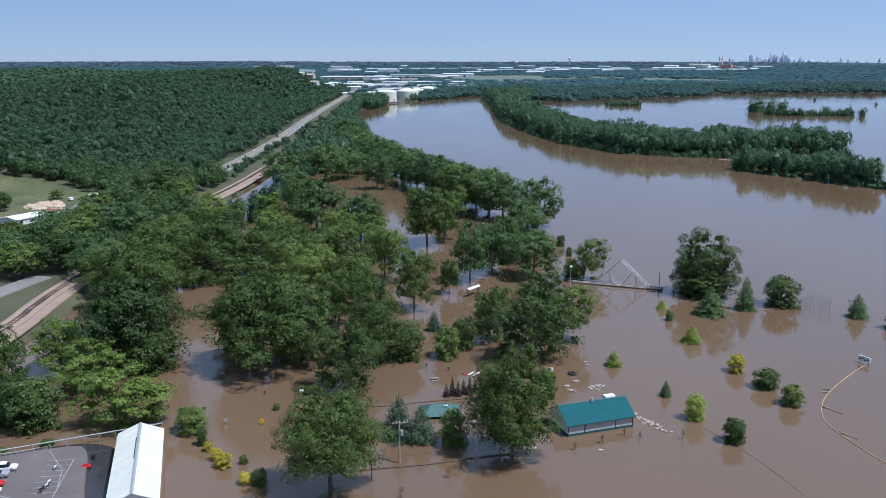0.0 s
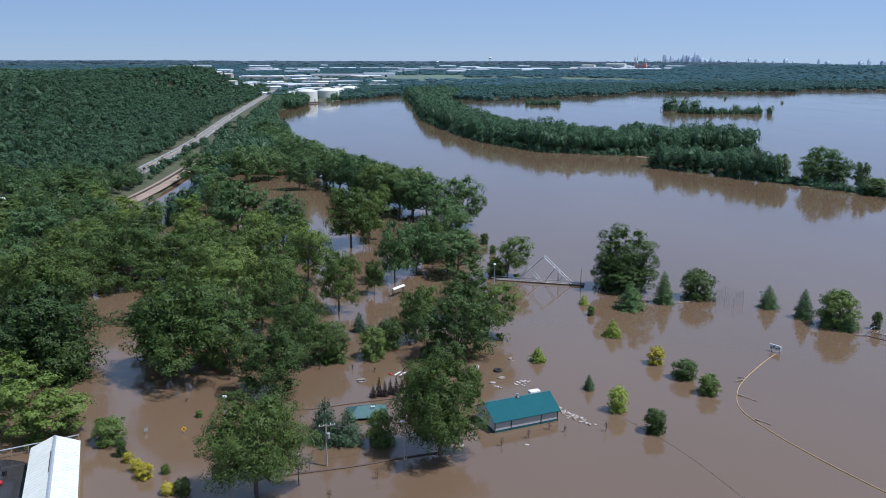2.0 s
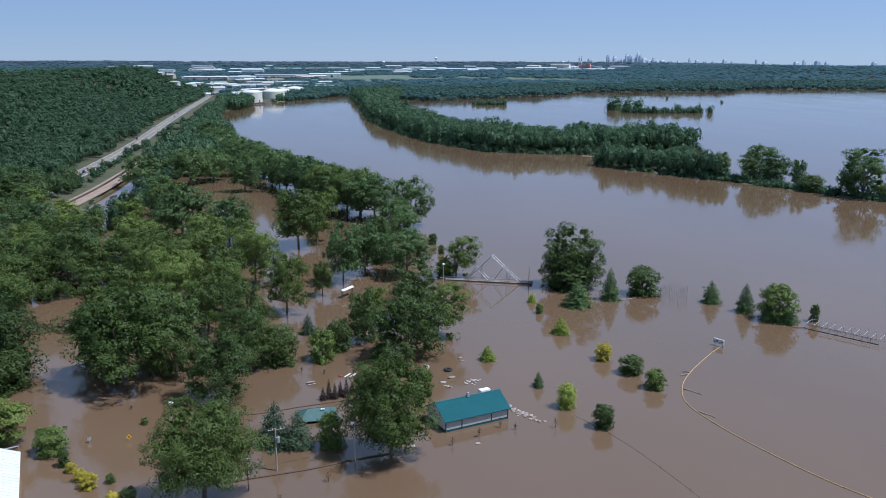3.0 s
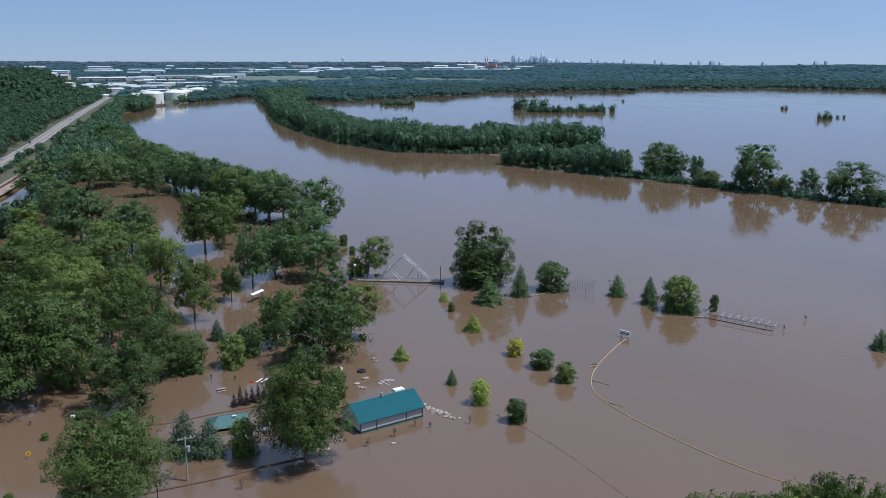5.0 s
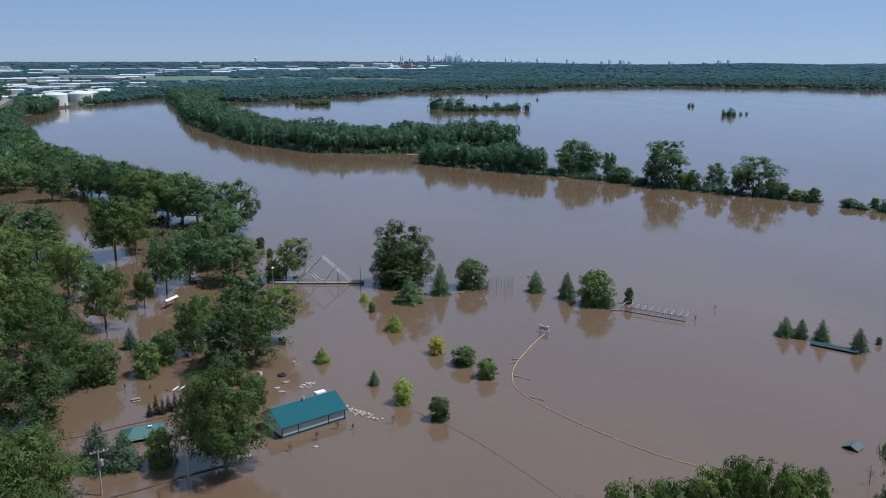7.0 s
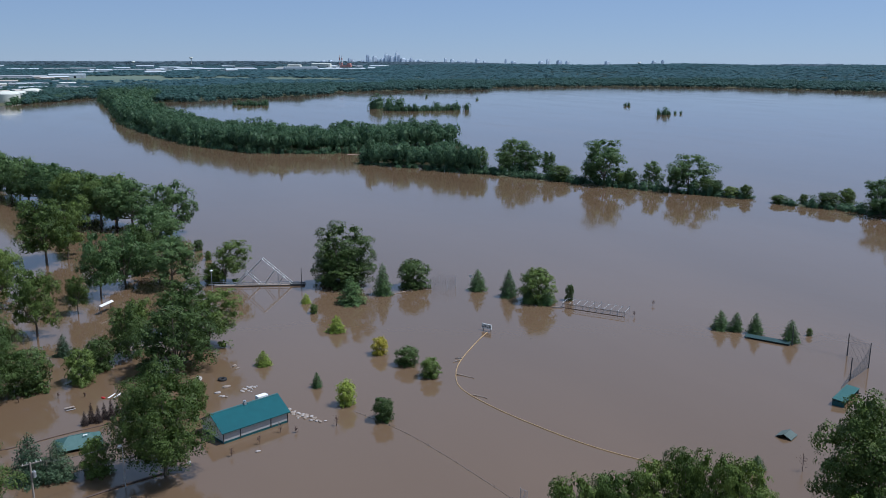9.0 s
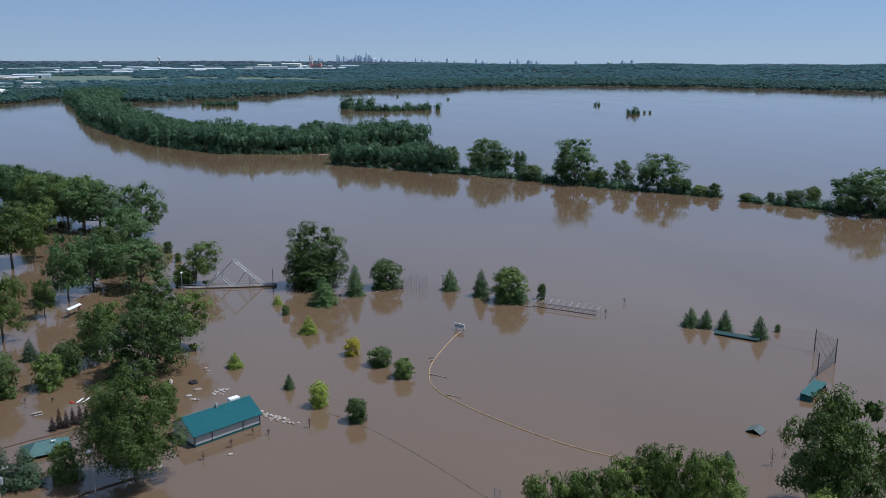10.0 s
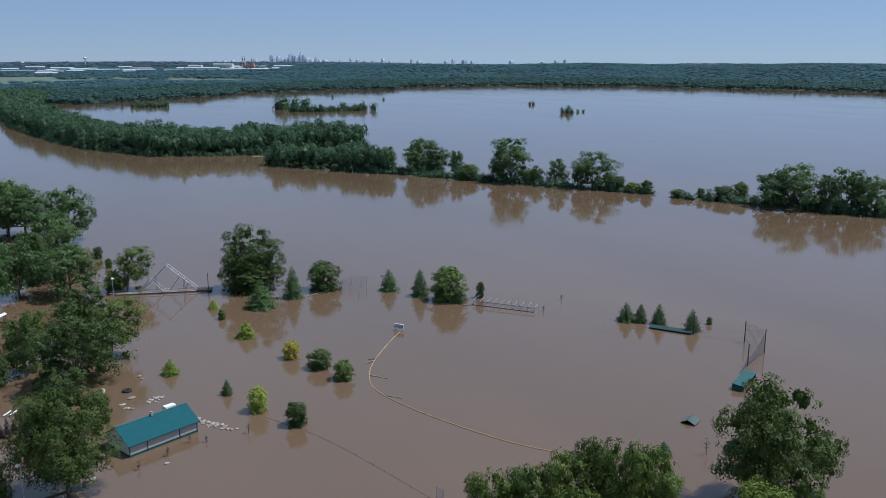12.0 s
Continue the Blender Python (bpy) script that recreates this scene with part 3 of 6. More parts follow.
woods("scrub", x, y, rng.uniform(3, 8, len(x)), rng.uniform(6, 10, len(x)), hill_far, LEAF_HILL_HAZED, "green scrub between the highway and the railway")

# riverbank woods beyond the park
BANK = [(-95, 640, 22), (-95, 740, 30), (-100, 880, 26), (-118, 1050, 14), (-132, 1250, 9), (-136, 1450, 8)]
x, y = scatter(-150, -40, 640, 1470, 9, lambda x, y: (lambda g: (g[0] < g[1]) & (x > -116 - (y > 900) * 8 - (y > 1100) * 8))(gap_to(x, y, BANK)))
woods("riverbank_woods", x, y, rng.uniform(18, 27, len(x)), rng.uniform(12, 18, len(x)), hill_near, LEAF_BANK_HAZED, "tall green trees standing in flood water along the river bank")
x, y = scatter(-170, -90, 1480, 1720, 10, lambda x, y: (x > -168) & (x < -100 + (y - 1480) * 0.1) & (x > -150 + (y - 1480) * 0.02))
woods("riverbank_woods", x, y, rng.uniform(14, 22, len(x)), rng.uniform(12, 17, len(x)), hill_mid, LEAF_BANK_HAZED, "green trees on the river bank before the tank farm")

# the wooded spit across the river, and the flooded levee that runs on from it
def on_line(line, extra):
    return lambda x, y: (lambda g: g[0] < g[1] + extra)(gap_to(x, y, line))


def line_woods(name, line, area, step, tall, wide, models, label, fringe=0.0):
    """Canopy trees over a strip of land: a core of tall crowns, with low bushes along the water's edge."""
    g_in = lambda x, y: (lambda g: g[0] < g[1] - fringe)(gap_to(x, y, line))
    g_edge = lambda x, y: (lambda g: (g[0] < g[1] + 3.5) & (g[0] > g[1] - fringe - 3))(gap_to(x, y, line))
    x, y = scatter(*area, step, g_in)
    h = (tall[0] + (tall[1] - tall[0]) * rng.random(len(x)) ** 0.8) * (1 + 0.14 * value_noise(x, y, 34, 51))
    woods(name, x, y, h, rng.uniform(*wide, len(x)), models, LEAF_BANK_HAZED, label, 1.0)
    x, y = scatter(*area, step * 0.62, g_edge)
    woods(name, x, y, 3.5 + 7.5 * rng.random(len(x)) ** 1.6 * (0.8 + 0.4 * value_noise(x, y, 17, 53)), rng.uniform(5, 11, len(x)), bank_bush, LEAF_BANK_HAZED, label, 0.7)


line_woods("spit_woods", SPIT, (40, 400, 690, 1150), 8.6, (15, 24), (11, 19), bank_tall, "dense green woods on the flooded spit across the river", 3)
line_woods("spit_woods", SPIT, (40, 400, 1150, 2000), 11.5, (16, 25), (15, 24), bank_mid, "dense green woods on the far end of the spit", 2)
line_woods("levee_woods", LEVEE, (225, 302, 566, 672), 7.0, (12, 22), (10, 17), bank_tall, "green trees on the flooded levee, mirrored in the river", -2)
x, y = scatter(292, 400, 385, 580, 3.8, on_line(LEVEE, 0.5))
woods("levee_brush", x, y, 3.2 + 8 * rng.random(len(x)) ** 2.0 * (0.6 + 0.5 * value_noise(x, y, 17, 51)), rng.uniform(4, 9, len(x)), bank_bush, LEAF_BANK_HAZED, "low green brush along the flooded levee", 0.9)
x, y = scatter(395, 540, 80, 368, 4.8, on_line(LEVEE_B, 0.5))
woods("levee_brush", x, y, 3.2 + 10 * rng.random(len(x)) ** 2 * (0.6 + 0.5 * value_noise(x, y, 19, 52)), rng.uniform(5, 10, len(x)), bank_bush, LEAF_BANK_HAZED, "green brush and young trees along the flooded levee", 0.9)

# islets in the flooded fields
ISLETS = [(330, 1600, 9), (350, 1590, 14), (372, 1580, 8), (528, 1330, 8), (545, 1312, 8), (562, 1304, 8), (580, 1306, 8), (598, 1300, 8), (615, 1304, 7), (630, 1302, 6)]
ix = np.concatenate([rng.normal(a, c * 0.8, 13) for a, b, c in ISLETS])
iy = np.concatenate([rng.normal(b, c * 0.6, 13) for a, b, c in ISLETS])
woods("islet_brush", ix, iy, rng.uniform(6, 13, len(ix)) + 1.6, rng.uniform(7, 12, len(ix)), bank_bush, LEAF_BANK_HAZED, "green brush standing in the flooded fields")
ix = np.array([526, 534, 522, 552, 566, 574, 612, 640, 655, 982, 988, 872, 880, 886, 890, 912, 921, 838, 800], dtype=float)
iy = np.array([1395, 1400, 1402, 1402, 1400, 1405, 1330, 1306, 1300, 1292, 1290, 1062, 1058, 1064, 1060, 1071, 1068, 1615, 1795], dtype=float)
ih = np.array([24, 26, 20, 24, 14, 22, 16, 17, 15, 8, 9, 10, 13, 12, 10, 6, 6, 7, 8], dtype=float)
woods("drowned_trees", ix, iy, ih + 1.6, ih * 1.1, bank_bush, LEAF_BANK_HAZED, "green trees half drowned in the flooded fields")

# the far shore, the bottomland belts and the bluff on the horizon
FAR_IN = lambda x, y: (inside(x, y, FAR_RING) | (gap_to(x, y, FAR_SHORE)[0] < 15)) & (np.hypot(x, y) < 4900) & (np.arctan2(x, y) > -0.56) & (np.arctan2(x, y) < 1.1)


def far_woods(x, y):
    g, _ = gap_to(x, y, FAR_SHORE)
    az, r = np.arctan2(x, y), np.hypot(x, y)
    belt = (r < 3030 + 100 * value_noise(x, y, 300, 26)) & (x > -40)
    patches = ((value_noise(x, y, 260, 21) + 0.5 * value_noise(x, y, 90, 22)) > 0.42) | (r > 3330 + 110 * value_noise(x, y, 400, 27))
    right = az > 0.36 + 0.03 * value_noise(x, y, 150, 23)
    hills = (r > 4550) | ((az < -0.17) & (r > 2300))
    return FAR_IN(x, y) & (belt | right | (patches & (x > -900) & ((x > 420) | (y > 3450))) | hills) & ((x > -200) | (y > 2300))


x, y = scatter(-60, 2600, 1200, 2800, 19, lambda x, y: far_woods(x, y) & (gap_to(x, y, FAR_SHORE)[0] < 330))
woods("far_shore_woods", x, y, rng.uniform(12, 18, len(x)) + 4 * value_noise(x, y, 60, 28), rng.uniform(18, 32, len(x)), hill_far, LEAF_SHORE_HAZED, "dark green woods along the far shore of the flooded fields")
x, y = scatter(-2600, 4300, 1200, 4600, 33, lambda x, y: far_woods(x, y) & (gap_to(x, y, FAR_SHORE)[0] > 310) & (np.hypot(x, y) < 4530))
woods("distant_woods", x, y, rng.uniform(9, 12, len(x)) + 4 * value_noise(x, y, 140, 29), rng.uniform(44, 64, len(x)), tiny, LEAF_FAR_HAZED, "distant green woods towards the horizon, tinted blue for haze")
x, y = scatter(-60, 190, 1640, 2120, 11, lambda x, y: (lambda g: inside(x, y, FAR_RING) & (g < 26) & (x > -62))(gap_to(x, y, FAR_SHORE)[0]))
woods("riverbank_woods", x, y, rng.uniform(9, 15, len(x)), rng.uniform(12, 18, len(x)), hill_far, LEAF_BANK_HAZED, "green trees on the river bank below the tank farm")
x, y = scatter(-420, 60, 1850, 3200, 22, lambda x, y: FAR_IN(x, y) & (np.abs(x + 150 + 0.03 * y) > 12) & (value_noise(x, y, 70, 61) + 0.6 * value_noise(x, y, 25, 62) > 0.05))
woods("district_trees", x, y, rng.uniform(7, 13, len(x)), rng.uniform(14, 26, len(x)), tiny, LEAF_SHORE_HAZED, "green street trees among the buildings beyond the tank farm")
x, y = scatter(-1100, 1200, 1800, 4500, 34, lambda x, y: FAR_IN(x, y) & ((x < 40) | (np.hypot(x, y) > 3500)) & (x > -0.05 * y - 90 - (y > 2300) * 700) & (gap_to(x, y, FAR_SHORE)[0] > 60)
               & (value_noise(x, y, 130, 41) + 0.7 * value_noise(x, y, 45, 42) > -0.05) & (np.abs(x + 150 + 0.03 * y) > 12))
woods("district_trees", x, y, rng.uniform(6, 11, len(x)), rng.uniform(26, 42, len(x)), tiny, LEAF_FAR_HAZED, "low green trees between the distant warehouses")
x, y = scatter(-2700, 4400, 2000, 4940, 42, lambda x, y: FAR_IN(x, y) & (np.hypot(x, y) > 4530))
woods("horizon_woods", x, y, rng.uniform(10, 13, len(x)), rng.uniform(70, 110, len(x)), tiny, LEAF_HORIZON_HAZED, "woods along the horizon, coloured pale blue-green for haze")


# ---------------------------------------------------------------- single trees in the flooded park
big_a = [broadleaf(LEAF, 11800, 0.0149, 0.14, 26), broadleaf(LEAF, 11800, 0.0149, 0.17, 30, 0.62), broadleaf(LEAF_DARK, 11800, 0.0149, 0.1, 28, 0.6),
         broadleaf(LEAF, 11000, 0.0149, 0.2, 24, 0.62, 0.06)]
mid_a = [broadleaf(LEAF, 4100, 0.02520, 0.15, 24), broadleaf(LEAF_DARK, 4100, 0.02520, 0.12, 26), broadleaf(LEAF, 4100, 0.02520, 0.18, 22, 0.62, -0.05)]
mid_far = [broadleaf(LEAF_MID_HAZED, 5600, 0.0222, 0.14, 26, 0.56), broadleaf(LEAF_MID_HAZED, 5600, 0.0222, 0.10, 28, 0.54), broadleaf(LEAF_MID_HAZED, 5600, 0.0222, 0.17, 25, 0.58, -0.04)]
big_dark = [broadleaf(LEAF_DARK, 11800, 0.0149, 0.12, 28), broadleaf(LEAF_DARK, 11800, 0.0149, 0.15, 26, 0.6, 0.05)]
fine_pale = [broadleaf(LEAF_FRONT, 31000, 0.0108, 0.22, 38, 0.60), broadleaf(LEAF_FRONT, 33000, 0.0108, 0.12, 42, 0.57, 0.02)]
pale = [broadleaf(LEAF_PALE, 10140, 0.01702, 0.05, 24, 0.52), broadleaf(LEAF_PALE, 10140, 0.01702, 0.04, 22, 0.52)]
light = [broadleaf(LEAF_ROW, 14820, 0.01443, 0.12, 26, 0.58), broadleaf(LEAF_ROW, 14820, 0.01443, 0.15, 28, 0.6, 0.05)]
fine = [broadleaf(LEAF_LIGHT, 26000, 0.0122, 0.05, 32, 0.58)]
low_dark = [broadleaf(LEAF_DARK, 12000, 0.0149, 0.02, 30, 0.5), broadleaf(LEAF_DARK, 12000, 0.0149, 0.03, 28, 0.52, 0.04)]
spreading = [broadleaf(LEAF, 17000, 0.0132, 0.2, 32, 0.62)]
mid_low = [broadleaf(LEAF_MID_HAZED, 5200, 0.0225, 0.04, 26, 0.52), broadleaf(LEAF_MID_HAZED, 5200, 0.0225, 0.05, 30, 0.55, 0.04)]
slanting = [broadleaf(LEAF, 8000, 0.0175, 0.03, 22, 0.5, 0.3)]
leaning = [broadleaf(LEAF, 7410, 0.01628, 0.3, 15, 0.6, 0.34)]
tall_leafy = [broadleaf(LEAF_DARK, 19000, 0.0142, 0.0, 36, 0.5)]
bush = [thicket(LEAF, 6000, 0.028), thicket(LEAF_DARK, 6000, 0.028)]
gold = [thicket(LEAF_GOLD, 3600, 0.034)]
lime = [thicket(LEAF_LIME, 3600, 0.034)]
lime_fir = [conifer(LEAF_LIME, 13, 57, 0.038)]
fir = [conifer(NEEDLE, 17, 57, 0.032), conifer(NEEDLE, 15, 57, 0.0336)]
spruce = [conifer(NEEDLE_BLUE, 18, 57, 0.0288)]

G = "trees of the flooded park"
OAK = "green broadleaf tree standing trunk-deep in brown flood water"
set_trees([(27.2, 231.4, 23.0, 20.5), (35.4, 263.4, 19.7, 16.7), (15.9, 248.2, 17.6, 11.9)], low_dark, "dark-green broadleaf tree standing trunk-deep in brown flood water", "tree", G, 40)
set_trees([(-49.7, 222.9, 27.8, 28.8)], spreading, "broad spreading pale-green tree with a clear trunk in brown flood water", "tree", G, 30)
set_trees([(-86.0, 226.3, 27.0, 27.9), (-92.5, 236.0, 24.0, 20.0), (-24.3, 207.4, 20.3, 17.5), (-37.5, 229.5, 23.6, 19.6), (-20.0, 246.8, 22.5, 16.5),
           (-48, 250, 22, 17), (-16.8, 229.4, 16.1, 11.4), (-58, 232, 19, 16)], low_dark, "dark-green broadleaf tree standing trunk-deep in brown flood water", "tree", G, 75)
set_trees([(-97.5, 268.5, 26.2, 22.6), (-108.0, 283.8, 25.3, 24.1), (-88.0, 320.0, 26.5, 23.5),
           (-45.0, 279.9, 24.1, 19.6), (-29.6, 283.2, 21.3, 16.8),
           (-108.3, 197.7, 20.1, 12.0)], big_a, OAK, "tree", G)
set_trees([(12.9, 319.0, 25.5, 15.4), (22.2, 332.4, 21.8, 17.2), (38.6, 324.1, 20.0, 22.5), (37.6, 371.6, 24.7, 24.3), (51.4, 423.7, 27.8, 21.8), (35.8, 447.2, 26.1, 25.9)],
          mid_far, OAK, "tree", G, 40)
set_trees([(-21.8, 155.6, 21.5, 20.0), (16.4, 169.7, 23.3, 19.0)], fine_pale, "mid-green spreading tree standing trunk-deep in brown flood water", "tree", G, 10)
set_trees([(-8.1, 279.6, 24.1, 14.0), (4.4, 301.1, 14.0, 8.8), (-20.7, 320.1, 24.2, 16.6), (-4.7, 383.8, 31.1, 22.3),
           (3.9, 393.7, 26.5, 18.8), (21.8, 464.2, 28.6, 25.3),
           (10.5, 482.6, 29.7, 22.9), (-41.0, 340.5, 21.6, 18.9), (-50.8, 326.5, 21.9, 20.5), (-73.5, 326.7, 21.9, 21.9),
           (-59.1, 309.5, 23.1, 18.5), (-108.9, 331.5, 25.6, 26.3)], [big_a[0], big_a[1], big_a[3]], OAK, "tree", G, 40)
set_trees([(-129.6, 314.2, 20.0, 23.4), (-136.9, 361.7, 22.7, 26.4), (-88.2, 340.8, 19.2, 19.3), (-60.1, 414.4, 28.6, 27.1),
           (-36.8, 400.5, 23.3, 22.0), (-122.9, 403.8, 22.4, 23.0), (-108.3, 586.1, 23.8, 28.3), (-87.7, 519.9, 19.1, 21.5),
           (-1.1, 535.0, 27.3, 23.6), (-13.3, 559.2, 27.6, 22.7), (-23.0, 585.5, 26.5, 21.8), (-36.2, 646.1, 26.1, 26.3),
           (-52.6, 692.5, 26.0, 25.8), (-67.4, 732.8, 29.3, 27.3), (-86.0, 797.5, 31.8, 29.8), (-39.9, 559.3, 25.4, 19.8),
           (-65.6, 614.6, 24.9, 24.3), (-78.4, 594.3, 28.1, 24.3), (-94.6, 636.7, 19.7, 20.9)], mid_far, OAK, "tree", G, 80)
set_trees([(-105.5, 223.3, 15.7, 15.6), (-91.0, 208.7, 14.4, 18.6), (-75.0, 186.8, 15.3, 19.5), (-27.8, 353.5, 21.6, 18.2),
           (-117.1, 429.4, 18.4, 17.6), (-89.8, 444.8, 16.6, 18.6)], pale, "bright yellow-green leafy tree standing in flood water", "tree", G)
set_trees([(38.0, 248.0, 17.5, 15.0)], slanting, "leaning green tree with an open, ragged crown over the water", "tree", G, 0)
set_trees([(98.2, 298.9, 24.5, 20.5)], tall_leafy, "large dense dark-green cottonwood standing alone in the flood", "tree", G)
set_trees([(97.8, 298.2, 13.0, 20.0)], bush[::-1], "dense dark-green bush at the foot of the cottonwood", "bush", "bushes of the flooded park")
set_trees([(57.0, 321.0, 16.5, 15.0)], slanting, "slanting green tree behind the steel gangway", "tree", G, 0)
set_trees([(53.5, 322.5, 8.0, 7.5)], bush, "rounded green bush rising from brown flood water", "bush", "bushes of the flooded park")
set_trees([(3.5, 176.2, 9.2, 6.8), (8.1, 241.4, 10.2, 8.5), (2.7, 233.0, 10.4, 9.1), (19.6, 229.1, 6.0, 7.4), (27.6, 202.1, 9.2, 5.6),
           (-9.4, 231.7, 12.9, 11.2), (-57.9, 183.5, 6.7, 8.4), (-53.5, 176.1, 4.4, 2.7), (-42.0, 167.0, 2.2, 2.1),
           (-36.7, 157.8, 3.7, 3.7), (-112, 165.5, 1.4, 3.0), (-108, 167.5, 1.8, 3.6), (-97, 172.2, 1.5, 3.2), (-88.5, 176.3, 1.3, 3.4), (-40.2, 195.5, 1.9, 2.0)], bush, "rounded green bush rising from brown flood water", "bush", "bushes of the flooded park")
set_trees([(87.2, 208.9, 5.7, 7.4), (89.1, 197.6, 6.1, 5.9), (67.4, 176.6, 6.2, 5.8), (77.4, 268.0, 3.7, 3.1), (121.4, 284.8, 11.4, 13.3),
           (154.3, 247.9, 13.6, 13.4), (57.8, 383.3, 5.4, 4.8), (58.5, 362.5, 4.4, 3.5), (165.5, 244.6, 6.4, 3.6),
           (212.0, 179.4, 2.7, 2.0), (-80.0, 223.5, 13.0, 14.5)], bush[::-1], "rounded dark-green young tree rising from brown flood water", "young tree", "bushes of the flooded park")
set_trees([(-95.5, 185.4, 13.5, 14.2), (-103.0, 190.0, 12.0, 13.0)], bush[1:], "dense dark-green bushy tree beside the flooded lot", "tree", G)
set_trees([(-51.2, 173.2, 2.3, 2.7), (-48.4, 168.6, 3.1, 2.9), (-45.9, 165.5, 3.4, 4.1), (-39.7, 158.3, 2.5, 3.5), (83.2, 220.5, 5.5, 5.7)],
          gold, "golden-yellow bush rising from brown flood water", "bush", "golden bushes")
set_trees([(50.0, 225.7, 4.6, 5.2), (78.0, 245.5, 5.8, 6.2), (78.4, 281.0, 3.7, 4.0)],
          lime_fir, "lime-green conical young tree rising from brown flood water", "young tree", "lime-green young trees")
set_trees([(62.3, 189.0, 7.0, 5.5)],
          lime, "lime-green young tree rising from brown flood water", "young tree", "lime-green young trees")
set_trees([(-9.1, 179.2, 10.9, 9.2), (-4.0, 178.3, 8.9, 8.4), (-1.2, 257.8, 7.0, 5.4), (-102.4, 429.3, 12.5, 7.2), (-99.5, 441.7, 8.9, 5.6)],
          spruce, "blue-green spruce standing in flood water", "spruce", "conifers of the flooded park")
set_trees([(58.9, 203.4, 4.4, 3.4), (93.1, 274.2, 10.4, 11.0), (107.2, 280.1, 12.4, 7.9), (141.7, 270.6, 8.5, 7.2), (148.0, 258.2, 10.4, 7.5),
           (191.3, 196.3, 6.6, 6.4), (194.5, 192.8, 6.5, 5.2), (150.8, 248.6, 7.4, 5.6), (154.8, 243.8, 7.0, 6.6), (197.9, 188.0, 7.3, 5.4), (201.7, 177.4, 7.5, 6.0), (129.7, 119.5, 3.7, 3.9)],
          fir, "pointed green conifer standing in flood water", "conifer", "conifers of the flooded park")
set_trees([(-66, 275, 23, 20), (-95, 250, 21, 18), (-122, 300, 19, 20), (-62, 345, 21, 20), (-95, 360, 20, 20), (-75, 375, 20, 20),
           (-110, 375, 21, 20), (-122, 345, 19, 18), (-48, 300, 22, 18), (-32, 262, 20, 16), (-100, 312, 23, 22), (-45, 375, 21, 20),
           (-100, 400, 19, 18), (-72, 440, 21, 20), (-76, 480, 20, 18)], [big_a[1], big_a[2], big_a[0]], OAK, "tree", G, 65)
set_trees([(29, 456, 27, 23), (16, 474, 28, 24), (5, 508, 27, 24), (-7, 547, 27, 23), (-18, 574, 27, 23), (-30, 616, 26, 25), (-44, 668, 26, 26),
           (-60, 712, 27, 27), (-76, 762, 28, 28), (30, 484, 25, 22), (17, 503, 25, 23), (2, 532, 25, 23), (-94, 836, 28, 28), (-55, 640, 25, 24)], mid_far, OAK, "tree", G, 25)
set_trees([(30, 352, 21, 16), (20, 262, 15, 10), (-30, 305, 20, 15)], [big_a[2], big_a[0]], OAK, "tree", G, 110)
# cottonwoods near the camera's foot
set_trees([(130.9, 93.2, 27.6, 18.5), (116.5, 83.1, 14.0, 13.1)], [fine[0], pale[0]], "large green cottonwood beside the flooded ball field", "tree", G, 20)
set_trees([(143.2, 90.7, 13.3, 8.8)], leaning, "thin leaning green tree beside the cottonwood", "tree", G, 0)
set_trees([(76.0, 107.7, 16.7, 10.5), (81.5, 104.4, 18.2, 10.5), (88.1, 102.4, 19.5, 10.8), (93.5, 101.2, 21.1, 9.5), (97.2, 97.9, 21.2, 9.5),
           (99.2, 93.6, 20.9, 10.3)], light, "tall narrow green tree in a close row", "tree", "row of narrow trees")
# trees on the dry side by the railway and the street
set_trees([(-162.2, 318.6, 15.0, 22.1), (-150.5, 327.3, 16.5, 19.8), (-153.4, 356.5, 17.0, 21.3), (-190.7, 367.6, 13.5, 17.0), (-162.0, 503.5, 20.0, 30.0),
           (-168, 398, 15, 20), (-176, 430, 16, 20), (-150, 440, 15, 18), (-148, 480, 16, 20), (-244, 468, 9, 10), (-238, 456, 10, 10), (-226, 497, 6, 9), (-252, 483, 7, 8)],
          mid_a, "green broadleaf tree on dry ground beside the railway", "tree", "trees by the railway", 15)
# trees along the levee
LV = "green tree on the flooded levee, mirrored in the river"
set_trees([(320.5, 553.4, 28.0, 26.8), (326.4, 542.3, 22.0, 19.3), (331.7, 524.3, 20.0, 12.6), (349.3, 479.4, 31.0, 32.9), (366.4, 449.9, 19.5, 13.4),
           (378.7, 427.3, 25.0, 27.9), (418.0, 314.5, 21.0, 22.0), (425.5, 306.5, 26.0, 27.0), (437.0, 293.0, 21.0, 14.3), (440.1, 282.6, 25.0, 21.3), (445.7, 270.9, 22.0, 21.2),
           (470, 215, 22, 24), (500, 130, 22, 24)], mid_low, LV, "tree", "trees along the levee", 30)
set_trees([(392.8, 390.3, 9.0, 8.3), (398.0, 368.6, 5.4, 11.1), (406.8, 358.2, 6.7, 5.9), (413.7, 346.5, 8.8, 14.7), (427.9, 345.5, 11.3, 11.2),
           (329.8, 504.5, 11.4, 16.3), (356.2, 465.5, 9.9, 15.9), (383.9, 412.5, 10.2, 15.3), (388.3, 398.6, 6.7, 10.6), (437.6, 286.2, 4.9, 6.4)],
          bush, "green bush at the water's edge of the levee", "bush", "bushes along the levee")
set_trees([(300.0, 572.0, 20.0, 14.0), (311.0, 550.5, 17.0, 12.0), (343.0, 487.5, 14.5, 11.0), (356.5, 459.0, 13.0, 9.5), (371.5, 433.5, 14.0, 10.0), (385.0, 407.0, 9.5, 7.5)],
          [mid_far[2], mid_low[1]], LV, "tree", "trees along the levee", 75)
dead_fir = [conifer(LEAF_DEAD, 10, 30, 0.048, "dead_conifer")]
